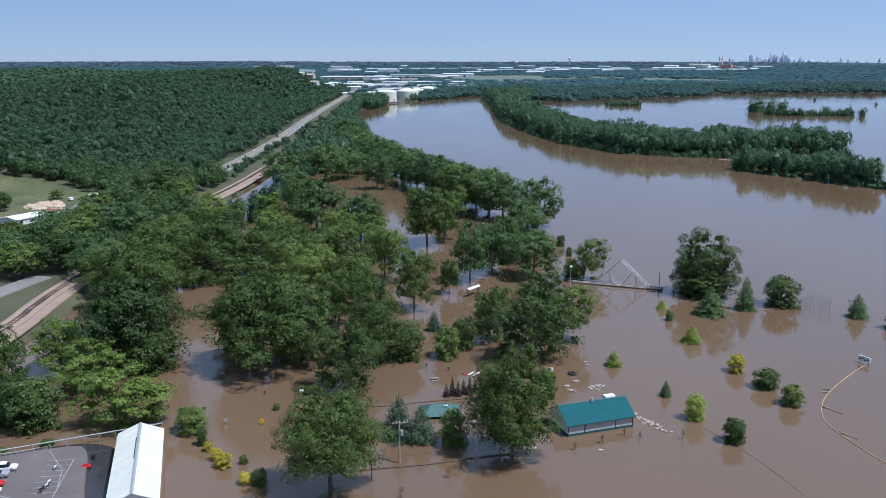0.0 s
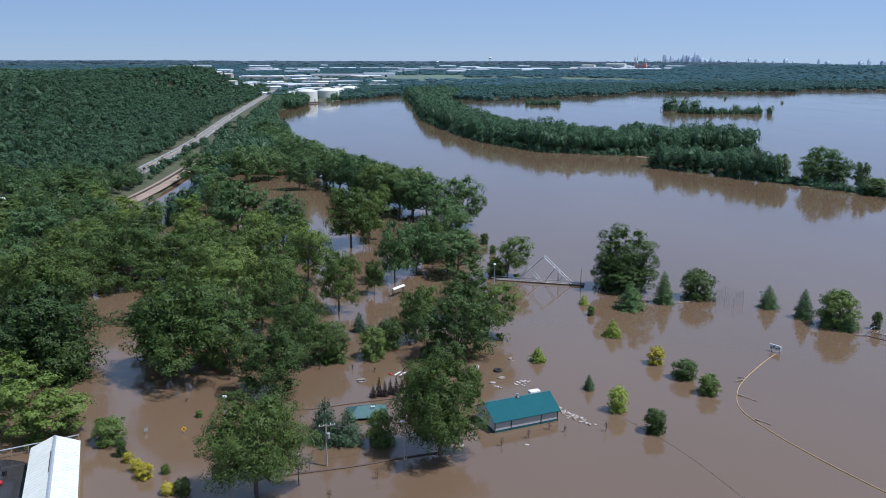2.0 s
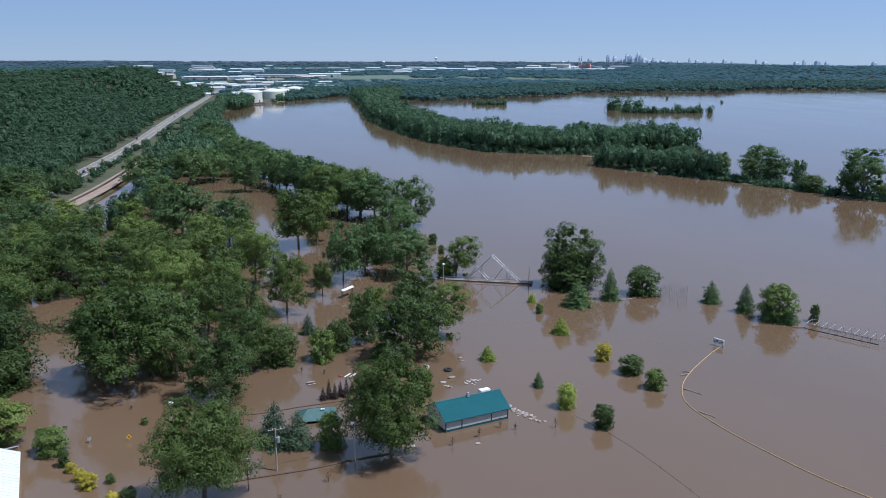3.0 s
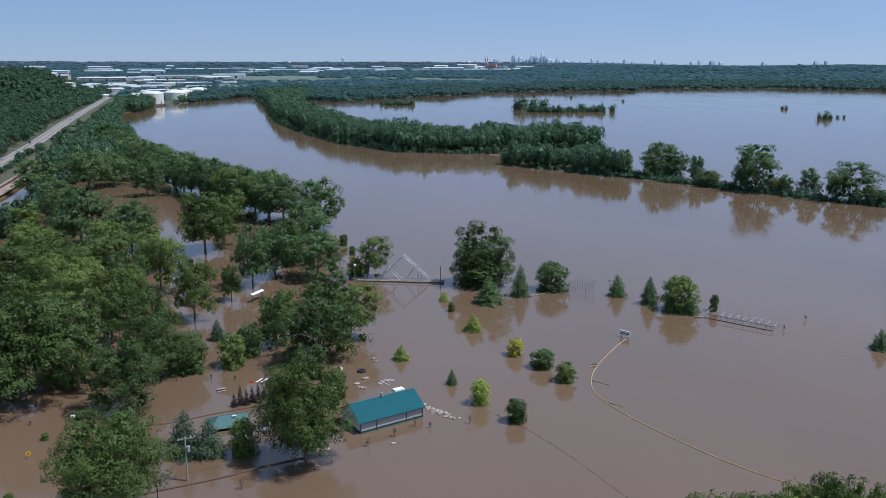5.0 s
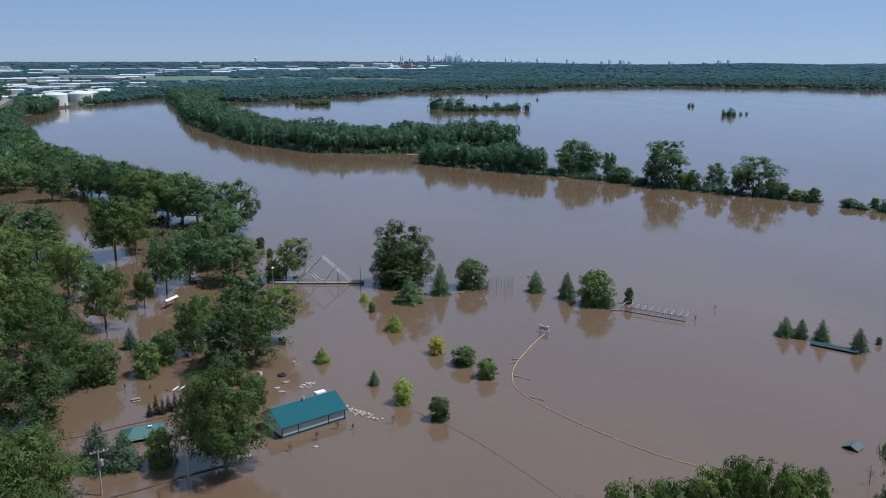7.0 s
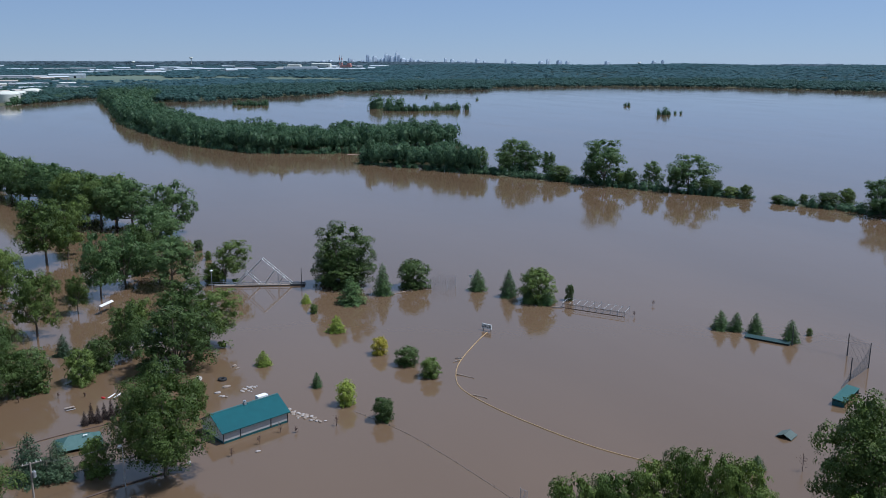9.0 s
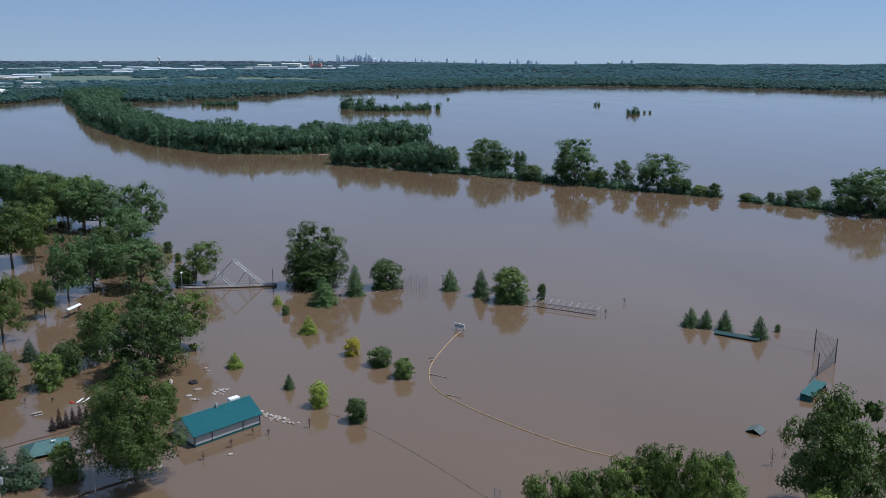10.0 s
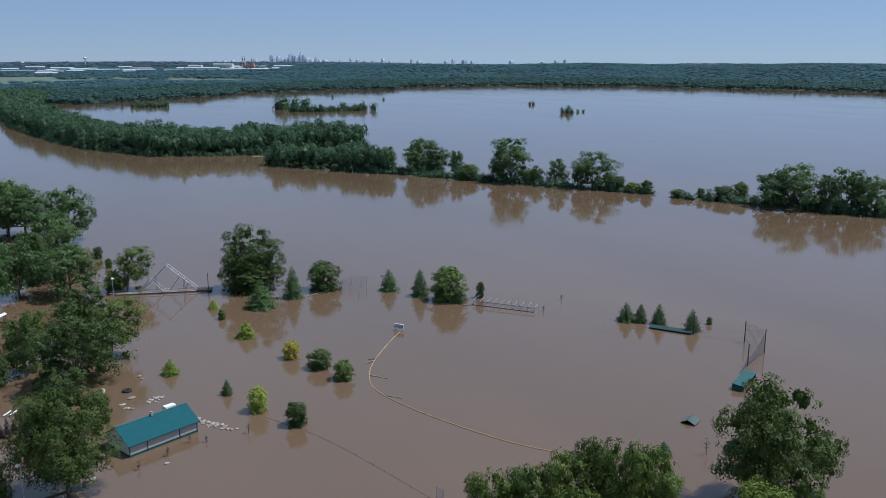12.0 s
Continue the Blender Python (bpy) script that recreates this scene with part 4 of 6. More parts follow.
set_trees([(2.2 + 1.5 * k, 203.6 + 0.4 * k + 0.7 * math.sin(k * 2.7), 3.6 + 2.0 * math.sin(k * 1.9) ** 2, 2.1) for k in range(7)], dead_fir,
          "dark brown dead conifer in a drowned row", "dead conifer", "drowned row of conifers")
retire(*low_dark, *mid_far, *mid_low, *spreading, *slanting, *big_dark, *fine_pale, *dead_fir, *lime_fir, *fine, *light, *big_a, *mid_a, *pale, *leaning, *tall_leafy, *bush, *gold, *lime, *fir, *spruce)


# ---------------------------------------------------------------- railway, highway, street
def ribbon(name, line, width, z, mat, label, category, thick=0.5, camber=0.0, kind="structure"):
    """A strip of even width laid along a smooth line, with thickness."""
    p = along(line, 8)[:, :2]
    d = np.gradient(p, axis=0)
    n = unit(np.stack([-d[:, 1], d[:, 0]], -1)) * width / 2
    verts, faces = [], []
    for q, m in zip(p, n):
        for s, zz in ((1, z - thick), (0.96, z), (0, z + camber), (-0.96, z), (-1, z - thick)):
            verts.append((q[0] + m[0] * s, q[1] + m[1] * s, zz))
    for k in range(len(p) - 1):
        for j in range(4):
            faces.append((k * 5 + j, k * 5 + j + 1, k * 5 + 6 + j, k * 5 + 5 + j))
    return tagged(mesh_object(name, verts, faces, mat), label, category, kind=kind)


RAIL = [(-133, 120), (-136, 250), (-138, 276), (-139.5, 314), (-140, 470), (-134, 585), (-133, 784), (-135, 947), (-138, 1139), (-146, 1500)]
ROAD = [(-172, 330), (-163, 480), (-162, 586), (-161, 699), (-164, 869), (-180, 1191), (-190, 1475), (-203, 1876), (-228, 2600)]
ribbon("railway_bed", RAIL, 7.5, 2.75, BALLAST, "tan gravel ballast of the railway along the flooded park", "railway bed", 0.8)
ribbon("service_track", [(x + 5.4, y) for x, y in RAIL], 4.2, 2.45, BALLAST, "pale gravel service track beside the rails", "track", 0.5)
track = thing("railway_track", pose(0, 0, 0), "single railway track with rusty rails on dark ties", "railway track", kind="structure")
for side in (-0.75, 0.75):
    p = along(RAIL, 6)[:, :2]
    v, f = [], []
    for x, y in p:
        for a, zz in ((-0.07, 2.8), (-0.07, 3.05), (0.07, 3.05), (0.07, 2.8)):
            v.append((x + side + a, y, zz))
    for k in range(len(p) - 1):
        for j in range(3):
            f.append((k * 4 + j, k * 4 + j + 1, k * 4 + 5 + j, k * 4 + 4 + j))
    mesh_object("rail", v, f, STEEL, track)
bm = BM()
for x, y in along(RAIL, 1.1)[:900, :2]:
    box(bm, x, y, 2.72, 2.6, 0.3, 0.14)
part("ties", bm, TIE, track)
ribbon("road", ROAD, 13.0, 4.1, HIGHWAY, "pale concrete highway along the foot of the wooded bluff", "road", 0.6, 0.1)
for off, wide in ((-5.6, 0.25), (5.6, 0.25), (-0.3, 0.22), (0.3, 0.22)):
    p = along(ROAD, 8)[:, :2]
    v = [(x + off + s * wide, y, 4.13 + 0.1 * (1 - abs(off + s * wide) / 7.5)) for x, y in p for s in (-0.5, 0.5)]
    f = [(2 * k, 2 * k + 1, 2 * k + 3, 2 * k + 2) for k in range(len(p) - 1)]
    tagged(mesh_object("road_marking", v, f, PAINT_WHITE if abs(off) > 1 else YELLOW), "painted line along the highway", "road marking", kind="structure")
ribbon("street", [(-214, 446), (-207, 451), (-204.5, 466), (-206, 482), (-205, 498), (-200, 516)], 3.6, 3.85, HIGHWAY, "narrow pale concrete street past the houses", "street", 0.8)
ribbon("yard_pavement", [(-154, 318), (-158, 300), (-161, 284), (-164, 262)], 9, 2.75, HIGHWAY, "pale concrete apron beside the railway", "pavement", 0.5)
lawn_ring = along([(-290, 548), (-250, 546), (-214, 516), (-196, 512), (-186, 470), (-190, 425), (-204, 392), (-245, 425), (-275, 480), (-290, 548)], 6)
cells = [(x, y) for x in np.arange(-296, -180, 2.0) for y in np.arange(386, 556, 2.0)]
cells = [c for c, ok in zip(cells, inside(*np.array(cells).T, lawn_ring)) if ok]
corners = np.array([(x + i, y + j) for x, y in cells for i, j in ((0, 0), (2, 0), (2, 2), (0, 2))], dtype=float)
lv = np.column_stack([corners, land(*corners.T) + 0.12]).tolist()
tagged(mesh_object("lawn", lv, [tuple(range(4 * k, 4 * k + 4)) for k in range(len(cells))], LAWN),
       "mown green lawn round the houses at the foot of the bluff", "lawn", kind="structure")

# sandbar off the spit, far fields
ribbon("sandbar", [(246, 728), (262, 716), (290, 700), (312, 690)], 7, 0.25, MUD, "low wet sandbar awash off the wooded spit", "sandbar", 0.5)
az, rr = np.meshgrid(np.radians(np.arange(0.5, 24.1, 0.5)), np.arange(2800, 3720, 40.0))
fx, fy = rr * np.sin(az), rr * np.cos(az)
fn = fx.shape[1]
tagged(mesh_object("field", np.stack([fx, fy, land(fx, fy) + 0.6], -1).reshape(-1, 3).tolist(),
                   [(i * fn + j, i * fn + j + 1, (i + 1) * fn + j + 1, (i + 1) * fn + j) for i in range(len(fx) - 1) for j in range(fn - 1)], FIELD_HAZED, smooth=True),
       "green bottomland fields far beyond the river, paled for haze", "field", kind="structure")

# woods round the houses and down to the railway
CLEARING = [(-262, 440), (-225, 392), (-192, 390), (-190, 440), (-184, 470), (-194, 512), (-215, 520), (-245, 550), (-300, 552), (-285, 500)]
x, y = scatter(-330, -146, 330, 575, 8.5, lambda x, y: ~inside(x, y, CLEARING) & (x > -0.62 * y - 60)
               & ~((y < 325) & (x > -172)) & ((x < -150) | (y > 330)) & (np.abs(x + 163) > 7))
h = rng.uniform(10, 18, len(x))
h = np.where((x < -182) & (y < 412), np.minimum(h, 85 * (1 - y / 410)), h)
h = np.where((x < -174) & (y < 455), np.minimum(h, 85 * (1 - y / 462)), h)
x, y, h = x[h > 3], y[h > 3], h[h > 3]
woods("roadside_woods", x, y, h, rng.uniform(9, 15, len(x)), [crown_model(22, 480, 0.042, 0.08) for _ in range(7)], LEAF_ROAD, "green woods between the street and the railway")
x, y = scatter(-131, -60, 395, 640, 9.5, lambda x, y: (x > -106) & (x < -92) & (value_noise(x, y, 35, 33) > 0.1))
woods("canal_trees", x, y, rng.uniform(8, 17, len(x)), rng.uniform(8, 13, len(x)), hill_near, LEAF_HILL_HAZED, "green trees along the flooded strip beside the railway")


# ---------------------------------------------------------------- parking lot and warehouse
def slab(name, ring, z, thick, mat, label, category):
    p = along(ring + ring[:1], 3)[:-1, :2]
    n = len(p)
    v = [(x, y, z) for x, y in p] + [(x * 1.0 + 0.6, y, z - thick) for x, y in p]
    f = [tuple(range(n))[::-1]] + [(k, (k + 1) % n, n + (k + 1) % n, n + k) for k in range(n)]
    return tagged(mesh_object(name, v, f, mat), label, category, kind="structure")


lot = slab("parking_lot", [(-128, 118), (-128, 152), (-112, 162), (-97, 170), (-86, 173.5), (-80, 174.5), (-76.5, 169), (-74.5, 163), (-71.5, 155), (-69, 148), (-64, 132), (-60, 118)],
           0.55, 1.5, ASPHALT, "grey asphalt parking lot awash along its edge", "parking lot")


slab("wet_asphalt", [(-128, 118), (-128, 153), (-112, 163.5), (-97, 171.5), (-86, 175.5), (-77, 176.5), (-70.5, 172), (-66.5, 160), (-64, 150), (-60, 134), (-55, 118)],
     0.06, 1.0, WET, "dark wet asphalt where the flood laps over the lot", "wet asphalt")


def stroke(name, a, b, wide, z, mat, label):
    a, b = Vector(a), Vector(b)
    n = Vector((-(b - a).y, (b - a).x)).normalized() * wide / 2
    v = [(*(a + n), z), (*(a - n), z), (*(b - n), z), (*(b + n), z)]
    ob = mesh_object(name, v, [(0, 1, 2, 3)], mat, lot)
    return ob


for k in range(9):
    u = k / 6
    stroke("stall_line", (-79.0 + 2.2 * u, 168 - 14.2 * u), (-84.2 + 2.4 * u, 167.4 - 14.2 * u), 0.11, 0.556, LINE_PAINT, "")
stroke("stall_line", (-79.0, 168.2), (-75.6, 146.5), 0.11, 0.56, LINE_PAINT, "")
stroke("stall_line", (-96, 156), (-78, 149), 0.11, 0.556, LINE_PAINT, "")
stroke("stall_line", (-86, 172), (-79.5, 163.5), 0.1, 0.564, LINE_PAINT, "")
stroke("stall_line", (-79.5, 163.5), (-77.2, 156), 0.1, 0.568, LINE_PAINT, "")

shed = thing("warehouse", pose(-62.0, 159.2, 0, 0, 0, 106), "long white sheet-metal warehouse with a low gable roof, standing in water", "warehouse")
bm = BM()
prism(bm, [(-4.4, -1.5), (4.4, -1.5), (4.4, 3.85), (0, 5.75), (-4.4, 3.85)], -15.8, 15.8)
part("wall", bm, SIDING, shed, "grey-white metal wall")
for s in (-1, 1):
    bm = BM()
    prism(bm, [(0, 6.02), (s * 4.9, 3.92), (s * 4.9, 3.8), (0, 5.9)], -16.4, 16.4)
    part("roof_slope", bm, METAL_WHITE, shed, "white metal roof slope")
    for k in range(26):
        bm = BM()
        x = -16.2 + k * 1.296
        prism(bm, [(s * 0.05, 6.0), (s * 4.88, 3.93), (s * 4.88, 3.985), (s * 0.05, 6.055)], x - 0.03, x + 0.03)
        part("roof_seam", bm, METAL_WHITE, shed)
bm = BM()
for s in (-1, 1):
    prism(bm, [(0, 6.07), (s * 0.35, 5.93), (s * 0.35, 5.89), (0, 6.03)], -16.4, 16.4)
part("ridge_cap", bm, GALV, shed, "dull metal ridge cap")
bm = BM()
prism(bm, [(0.36, 5.91), (0.52, 5.84), (0.52, 5.9), (0.36, 5.97)], -1.0, 9.0)
part("ridge_gap", bm, DARK_POLE, shed, "dark gap of a lifted roof sheet")
bm = BM()
box(bm, -15.86, 0, -0.5, 0.06, 3.6, 3.4)
part("roller_door", bm, DARK_POLE, shed, "dark open doorway")

# guard rail along the lot
fence = thing("rail_fence", pose(0, 0, 0), "pale pipe-topped mesh fence on posts along the flooded lot", "fence")
P0, P1 = Vector((-124, 156.5, 2.1)), Vector((-64.5, 183.2, 2.1))
bm = BM()
bar(bm, P0, P1, 0.14, 0.14, 8)
part("top_rail", bm, GALV, fence)
for k in range(20):
    q = P0.lerp(P1, k / 19)
    bm = BM()
    bar(bm, (q.x, q.y, -1), q, 0.07, 0.07, 6)
    part("post", bm, GALV, fence)
    if k < 12:
        bm = BM()
        bar(bm, P0.lerp(P1, k / 19) - Vector((0, 0, 0.9)), P0.lerp(P1, (k + 1) / 19) - Vector((0, 0, 0.9)), 0.03, 0.03, 5)
        part("wire", bm, GALV, fence)
kerb = thing("curb", pose(0, 0, 0), "weathered tan curb at the parking lot's edge", "curb", kind="structure")
bm = BM()
for a, b in (((-112, 162.6), (-97, 170.4)), ((-97, 170.4), (-87, 173.6))):
    bar(bm, (*a, 0.6), (*b, 0.6), 0.16, 0.16, 6)
part("edging", bm, DRIFT, kerb)


def car(x, y, z, turn, paint, label, van=False, group="parked vehicles"):
    """A passenger car about 4.7 m long: shell, glasshouse, lamps and wheels."""
    root = thing("car", pose(x, y, z, 0, 0, turn), label, "car", group)
    roof = 1.75 if van else 1.45
    bm = BM()
    prism(bm, [(-2.35, 0.35), (-2.35, 0.85), (-1.5, 0.98), (1.75, 0.98), (2.3, 0.8), (2.35, 0.35)], -0.9, 0.9)
    bmesh.ops.bevel(bm, geom=bm.edges[:], offset=0.07, segments=2, affect="EDGES")
    part("body", bm, paint, root)
    bm = BM()
    back = 2.1 if van else 1.35
    prism(bm, [(-0.95, 0.97), (-0.35, roof - 0.05), (back - 0.45, roof - 0.03), (back, 0.97)], -0.78, 0.78)
    part("windows", bm, GLASS_DARK, root, "dark tinted windows")
    bm = BM()
    prism(bm, [(-0.38, roof - 0.07), (-0.3, roof), (back - 0.55, roof), (back - 0.42, roof - 0.06)], -0.74, 0.74)
    part("roof", bm, paint, root)
    for sx in (-0.82, 0.82):
        for sy in (-1.45, 1.4):
            bm = BM()
            bar(bm, (sx - 0.11, sy, 0.33), (sx + 0.11, sy, 0.33), 0.33, 0.33, 14)
            w = part("wheel", bm, BLACK, root)
            bm = BM()
            o = 0.12 if sx > 0 else -0.12
            bar(bm, (sx + o * 0.8, sy, 0.33), (sx + o, sy, 0.33), 0.2, 0.2, 10)
            part("rim", bm, GALV, w)
    for sx in (-0.66, 0.66):
        for sy, m in ((-2.36, PAINT_WHITE), (2.36, RED)):
            bm = BM()
            box(bm, sx, sy, 0.62, 0.3, 0.05, 0.16)
            part("headlight" if sy < 0 else "taillight", bm, m, root)
    return root


car(-91.3, 163.2, 0.56, 102, CAR_WHITE, "white sport utility vehicle parked on the dry asphalt", True)
car(-91.6, 160.2, 0.56, 102, CAR_SILVER, "silver sedan parked on the dry asphalt")
car(-90.6, 156.2, 0.56, 100, RED, "dark red pickup-sized car parked on the dry asphalt", True)
car(-89.8, 153.2, 0.56, 100, CAR_WHITE, "white sedan parked on the dry asphalt")
for k, (x, y, p, l) in enumerate([(-159, 640, CAR_DARK, "dark"), (-165, 760, CAR_WHITE, "white"), (-163, 812, CAR_SILVER, "silver"), (-170, 905, CAR_DARK, "dark"),
                                  (-166, 990, CAR_WHITE, "white"), (-176, 1060, CAR_WHITE, "white"), (-180, 1240, CAR_SILVER, "silver"), (-188, 1330, CAR_DARK, "dark"),
                                  (-186, 1420, CAR_WHITE, "white")]):
    car(x, y, 4.22, 3 + (k % 2) * 180, p, l + " car on the pale highway under the bluff", k % 3 == 0, "cars on the highway")

# low things on the lot
for x, y, w, h in ((-81.0, 163.4, 0.9, 1.0), (-79.5, 157.2, 1.1, 1.0), (-79.3, 155.6, 0.9, 1.1), (-79.4, 153.8, 1.3, 1.2)):
    root = thing("barricade", pose(x, y, 0.56, 0, 0, 80), "small black and white barricade on the asphalt", "barricade", "barricades on the lot")
    bm = BM()
    for s in (-1, 1):
        bar(bm, (s * w / 2, -0.3, 0), (s * w / 2, 0, h), 0.05, 0.05, 6)
        bar(bm, (s * w / 2, 0.3, 0), (s * w / 2, 0, h), 0.05, 0.05, 6)
    part("frame", bm, BLACK, root)
    bm = BM()
    box(bm, 0, -0.08, h * 0.55, w * 1.1, 0.06, h * 0.4)
    part("board", bm, PAINT_WHITE if w < 1.2 else BLACK, root)


# ---------------------------------------------------------------- park pavilion with the teal roof
pav = thing("park_pavilion", pose(30.0, 179.6, 0, 0, 0, 18.5), "pale grey park building with teal metal roof, flooded to its base", "pavilion")
L, D, EAVE, RIDGE = 17.0, 9.6, 2.95, 5.75
bm = BM()
prism(bm, [(0, -1.5), (D, -1.5), (D, EAVE), (D / 2, RIDGE - 0.15), (0, EAVE)], 0, L)
part("wall", bm, SIDING, pav)
bm = BM()
box(bm, L / 2, -0.02, -0.5, L + 0.06, 0.08, 1.0)
box(bm, -0.02, D / 2, -0.5, 0.08, D, 1.0)
box(bm, L + 0.02, D / 2, -0.5, 0.08, D, 1.0)
part("base_band", bm, TEAL_DARK, pav, "dark teal wainscot at the waterline")
for x in (0, 4.3, 12.4, L):
    bm = BM()
    box(bm, x, -0.07, -0.4, 0.2, 0.14, EAVE + 0.35)
    part("corner_trim", bm, DARK_POLE, pav)
for s in (0, 1):
    bm = BM()
    y0, y1 = (-0.55, D / 2) if s == 0 else (D + 0.55, D / 2)
    prism(bm, [(y0, EAVE - 0.2), (y1, RIDGE + 0.12), (y1, RIDGE), (y0, EAVE - 0.32)], -0.55, L + 0.55)
    slope = part("roof_slope", bm, TEAL, pav, "teal standing-seam roof slope")
    for k in range(44):
        x = -0.5 + k * (L + 1.0) / 43
        bm = BM()
        prism(bm, [(y0, EAVE - 0.19), (y1, RIDGE + 0.125), (y1, RIDGE + 0.135), (y0, EAVE - 0.18)], x - 0.015, x + 0.015)
        part("roof_seam", bm, TEAL, slope)
bm = BM()
prism(bm, [(-0.6, EAVE - 0.38), (-0.6, EAVE - 0.16), (-0.54, EAVE - 0.16), (-0.54, EAVE - 0.38)], -0.55, L + 0.55)
part("fascia", bm, TEAL_DARK, pav)
bm = BM()
for s in (-1, 1):
    prism(bm, [(D / 2, RIDGE + 0.2), (D / 2 + s * 0.3, RIDGE + 0.05), (D / 2 + s * 0.3, RIDGE + 0.02), (D / 2, RIDGE + 0.16)], -0.56, L + 0.56)
part("ridge_cap", bm, TEAL_DARK, pav)
bm = BM()
box(bm, 8.4, D / 2 - 0.3, RIDGE - 0.1, 0.6, 0.6, 0.75, 0, 0.04)
bar(bm, (8.4, D / 2 - 0.3, RIDGE + 0.6), (8.4, D / 2 - 0.3, RIDGE + 0.95), 0.22, 0.3, 10)
part("roof_vent", bm, GALV, pav, "grey metal roof vent")
bm = BM()
box(bm, 13.6, D / 2 + 0.7, RIDGE - 0.4, 2.7, 1.5, 0.95, 0, 0.05)
part("roof_unit", bm, PAINT_WHITE, pav, "white box unit on the ridge")
for x0, x1 in ((0.15, 4.15), (4.45, 12.25), (12.55, 16.85)):
    bm = BM()
    box(bm, (x0 + x1) / 2, -0.03, 0.55, x1 - x0, 0.05, 2.1)
    part("panel", bm, PANEL, pav, "pale grey wall panel")

# ---------------------------------------------------------------- sunk shelters
def sunk_roof(x, y, turn, length, depth, eave, ridge, mat, label, hip=0.0):
    """A shelter roof that still stands out of the flood, on posts."""
    root = thing("picnic_shelter", pose(x, y, 0, 0, 0, turn), label, "shelter", "flooded shelters")
    a, b = length / 2, depth / 2
    for s in (-1, 1):
        bm = BM()
        v = [bm.verts.new(p) for p in ((-a, s * b, eave), (a, s * b, eave), (a - hip, 0, ridge), (-a + hip, 0, ridge))]
        u = [bm.verts.new((*p.co[:2], p.co.z - 0.12)) for p in v]
        bm.faces.new(v), bm.faces.new(u[::-1])
        for k in range(4):
            bm.faces.new((v[k], u[k], u[(k + 1) % 4], v[(k + 1) % 4]))
        part("roof_slope", bm, mat, root)
        if hip:
            bm = BM()
            v = [bm.verts.new(p) for p in ((s * a, -b, eave), (s * a, b, eave), (s * (a - hip), 0, ridge))]
            u = [bm.verts.new((*p.co[:2], p.co.z - 0.12)) for p in v]
            bm.faces.new(v), bm.faces.new(u[::-1])
            for k in range(3):
                bm.faces.new((v[k], u[k], u[(k + 1) % 3], v[(k + 1) % 3]))
            part("hip_end", bm, mat, root)
    bm = BM()
    bar(bm, (-a + hip, 0, ridge + 0.02), (a - hip, 0, ridge + 0.02), 0.09, 0.09, 6)
    part("ridge_cap", bm, mat, root)
    for sx in (-1, 1):
        for sy in (-1, 1):
            bm = BM()
            bar(bm, (sx * (a - 0.5), sy * (b - 0.5), -1.5), (sx * (a - 0.5), sy * (b - 0.5), eave), 0.1, 0.1, 6)
            part("post", bm, DARK_POLE, root)
    return root


hip_roof = sunk_roof(0.6, 193.0, 4, 9.6, 7.2, 0.7, 2.5, TEAL_FADED, "faded green hip-roofed shelter, its eaves close to the water", 2.6)
bm = BM()
for s in (-1, 1):
    bar(bm, (s * 0.45 + 1.2, -1.2, 2.45), (-s * 0.45 + 1.2, -1.0, 2.6), 0.1, 0.1, 5)
part("debris", bm, PAINT_WHITE, hip_roof, "white scraps lying on the roof")
sunk_roof(13.2, 299.5, 52, 7.2, 1.6, 2.8, 3.2, SIDING, "white-roofed picnic shelter among flooded trees")
sunk_roof(148.5, 129.0, 22, 3.8, 3.6, 0.25, 1.1, ROOF_SAGE, "small grey-green gable roof just above the flood water")

def dugout(x, y, turn, length, depth, low, high, mat, label):
    """A dugout: one sloping sheet roof over a back wall, end walls and a row of posts."""
    root = thing("dugout", pose(x, y, 0, 0, 0, turn), label, "dugout", "dugouts of the ball field")
    a, b = length / 2, depth / 2
    bm = BM()
    prism(bm, [(-b, low), (b, high), (b, high - 0.15), (-b, low - 0.15)], -a, a)
    part("roof", bm, mat, root)
    bm = BM()
    box(bm, 0, b - 0.15, -1.5, length - 0.3, 0.15, 1.3 + high)
    for s in (-1, 1):
        box(bm, s * (a - 0.2), 0, -1.5, 0.15, depth - 0.5, 1.2 + low)
    part("wall", bm, TEAL_DARK, root)
    for k in range(6):
        q = -a + 0.3 + k * (length - 0.6) / 5
        bm = BM()
        bar(bm, (q, -b + 0.15, -1.5), (q, -b + 0.15, low - 0.1), 0.06, 0.06, 6)
        part("post", bm, DARK_POLE, root)
    for k in range(9):
        q = -a + 0.2 + k * (length - 0.4) / 8
        bm = BM()
        prism(bm, [(-b, low + 0.005), (b, high + 0.005), (b, high + 0.018), (-b, low + 0.018)], q - 0.02, q + 0.02)
        part("roof_seam", bm, mat, root)


dugout(179.3, 138.6, 24, 12.4, 3.2, 1.5, 1.8, TEAL_DULL, "teal-roofed dugout shelter beside the flooded ball field")
dugout(196.0, 181.0, -60, 13.4, 2.4, 0.55, 0.9, ROOF_DARK, "long dark-green-roofed dugout sunk to its roof in the flood")

# ---------------------------------------------------------------- ball-field nets and fences
net = thing("backstop_net", pose(0, 0, 0), "tall black backstop netting hung on dark poles over the flood", "backstop net")
POLES = [(199.4, 174.6, 6.4), (207.0, 161.2, 6.9), (204.0, 151.6, 7.4), (191.0, 147.0, 6.6)]
for x, y, h in POLES:
    bm = BM()
    bar(bm, (x, y, -1.5), (x, y, h), 0.17, 0.13, 8)
    part("pole", bm, DARK_POLE, net)


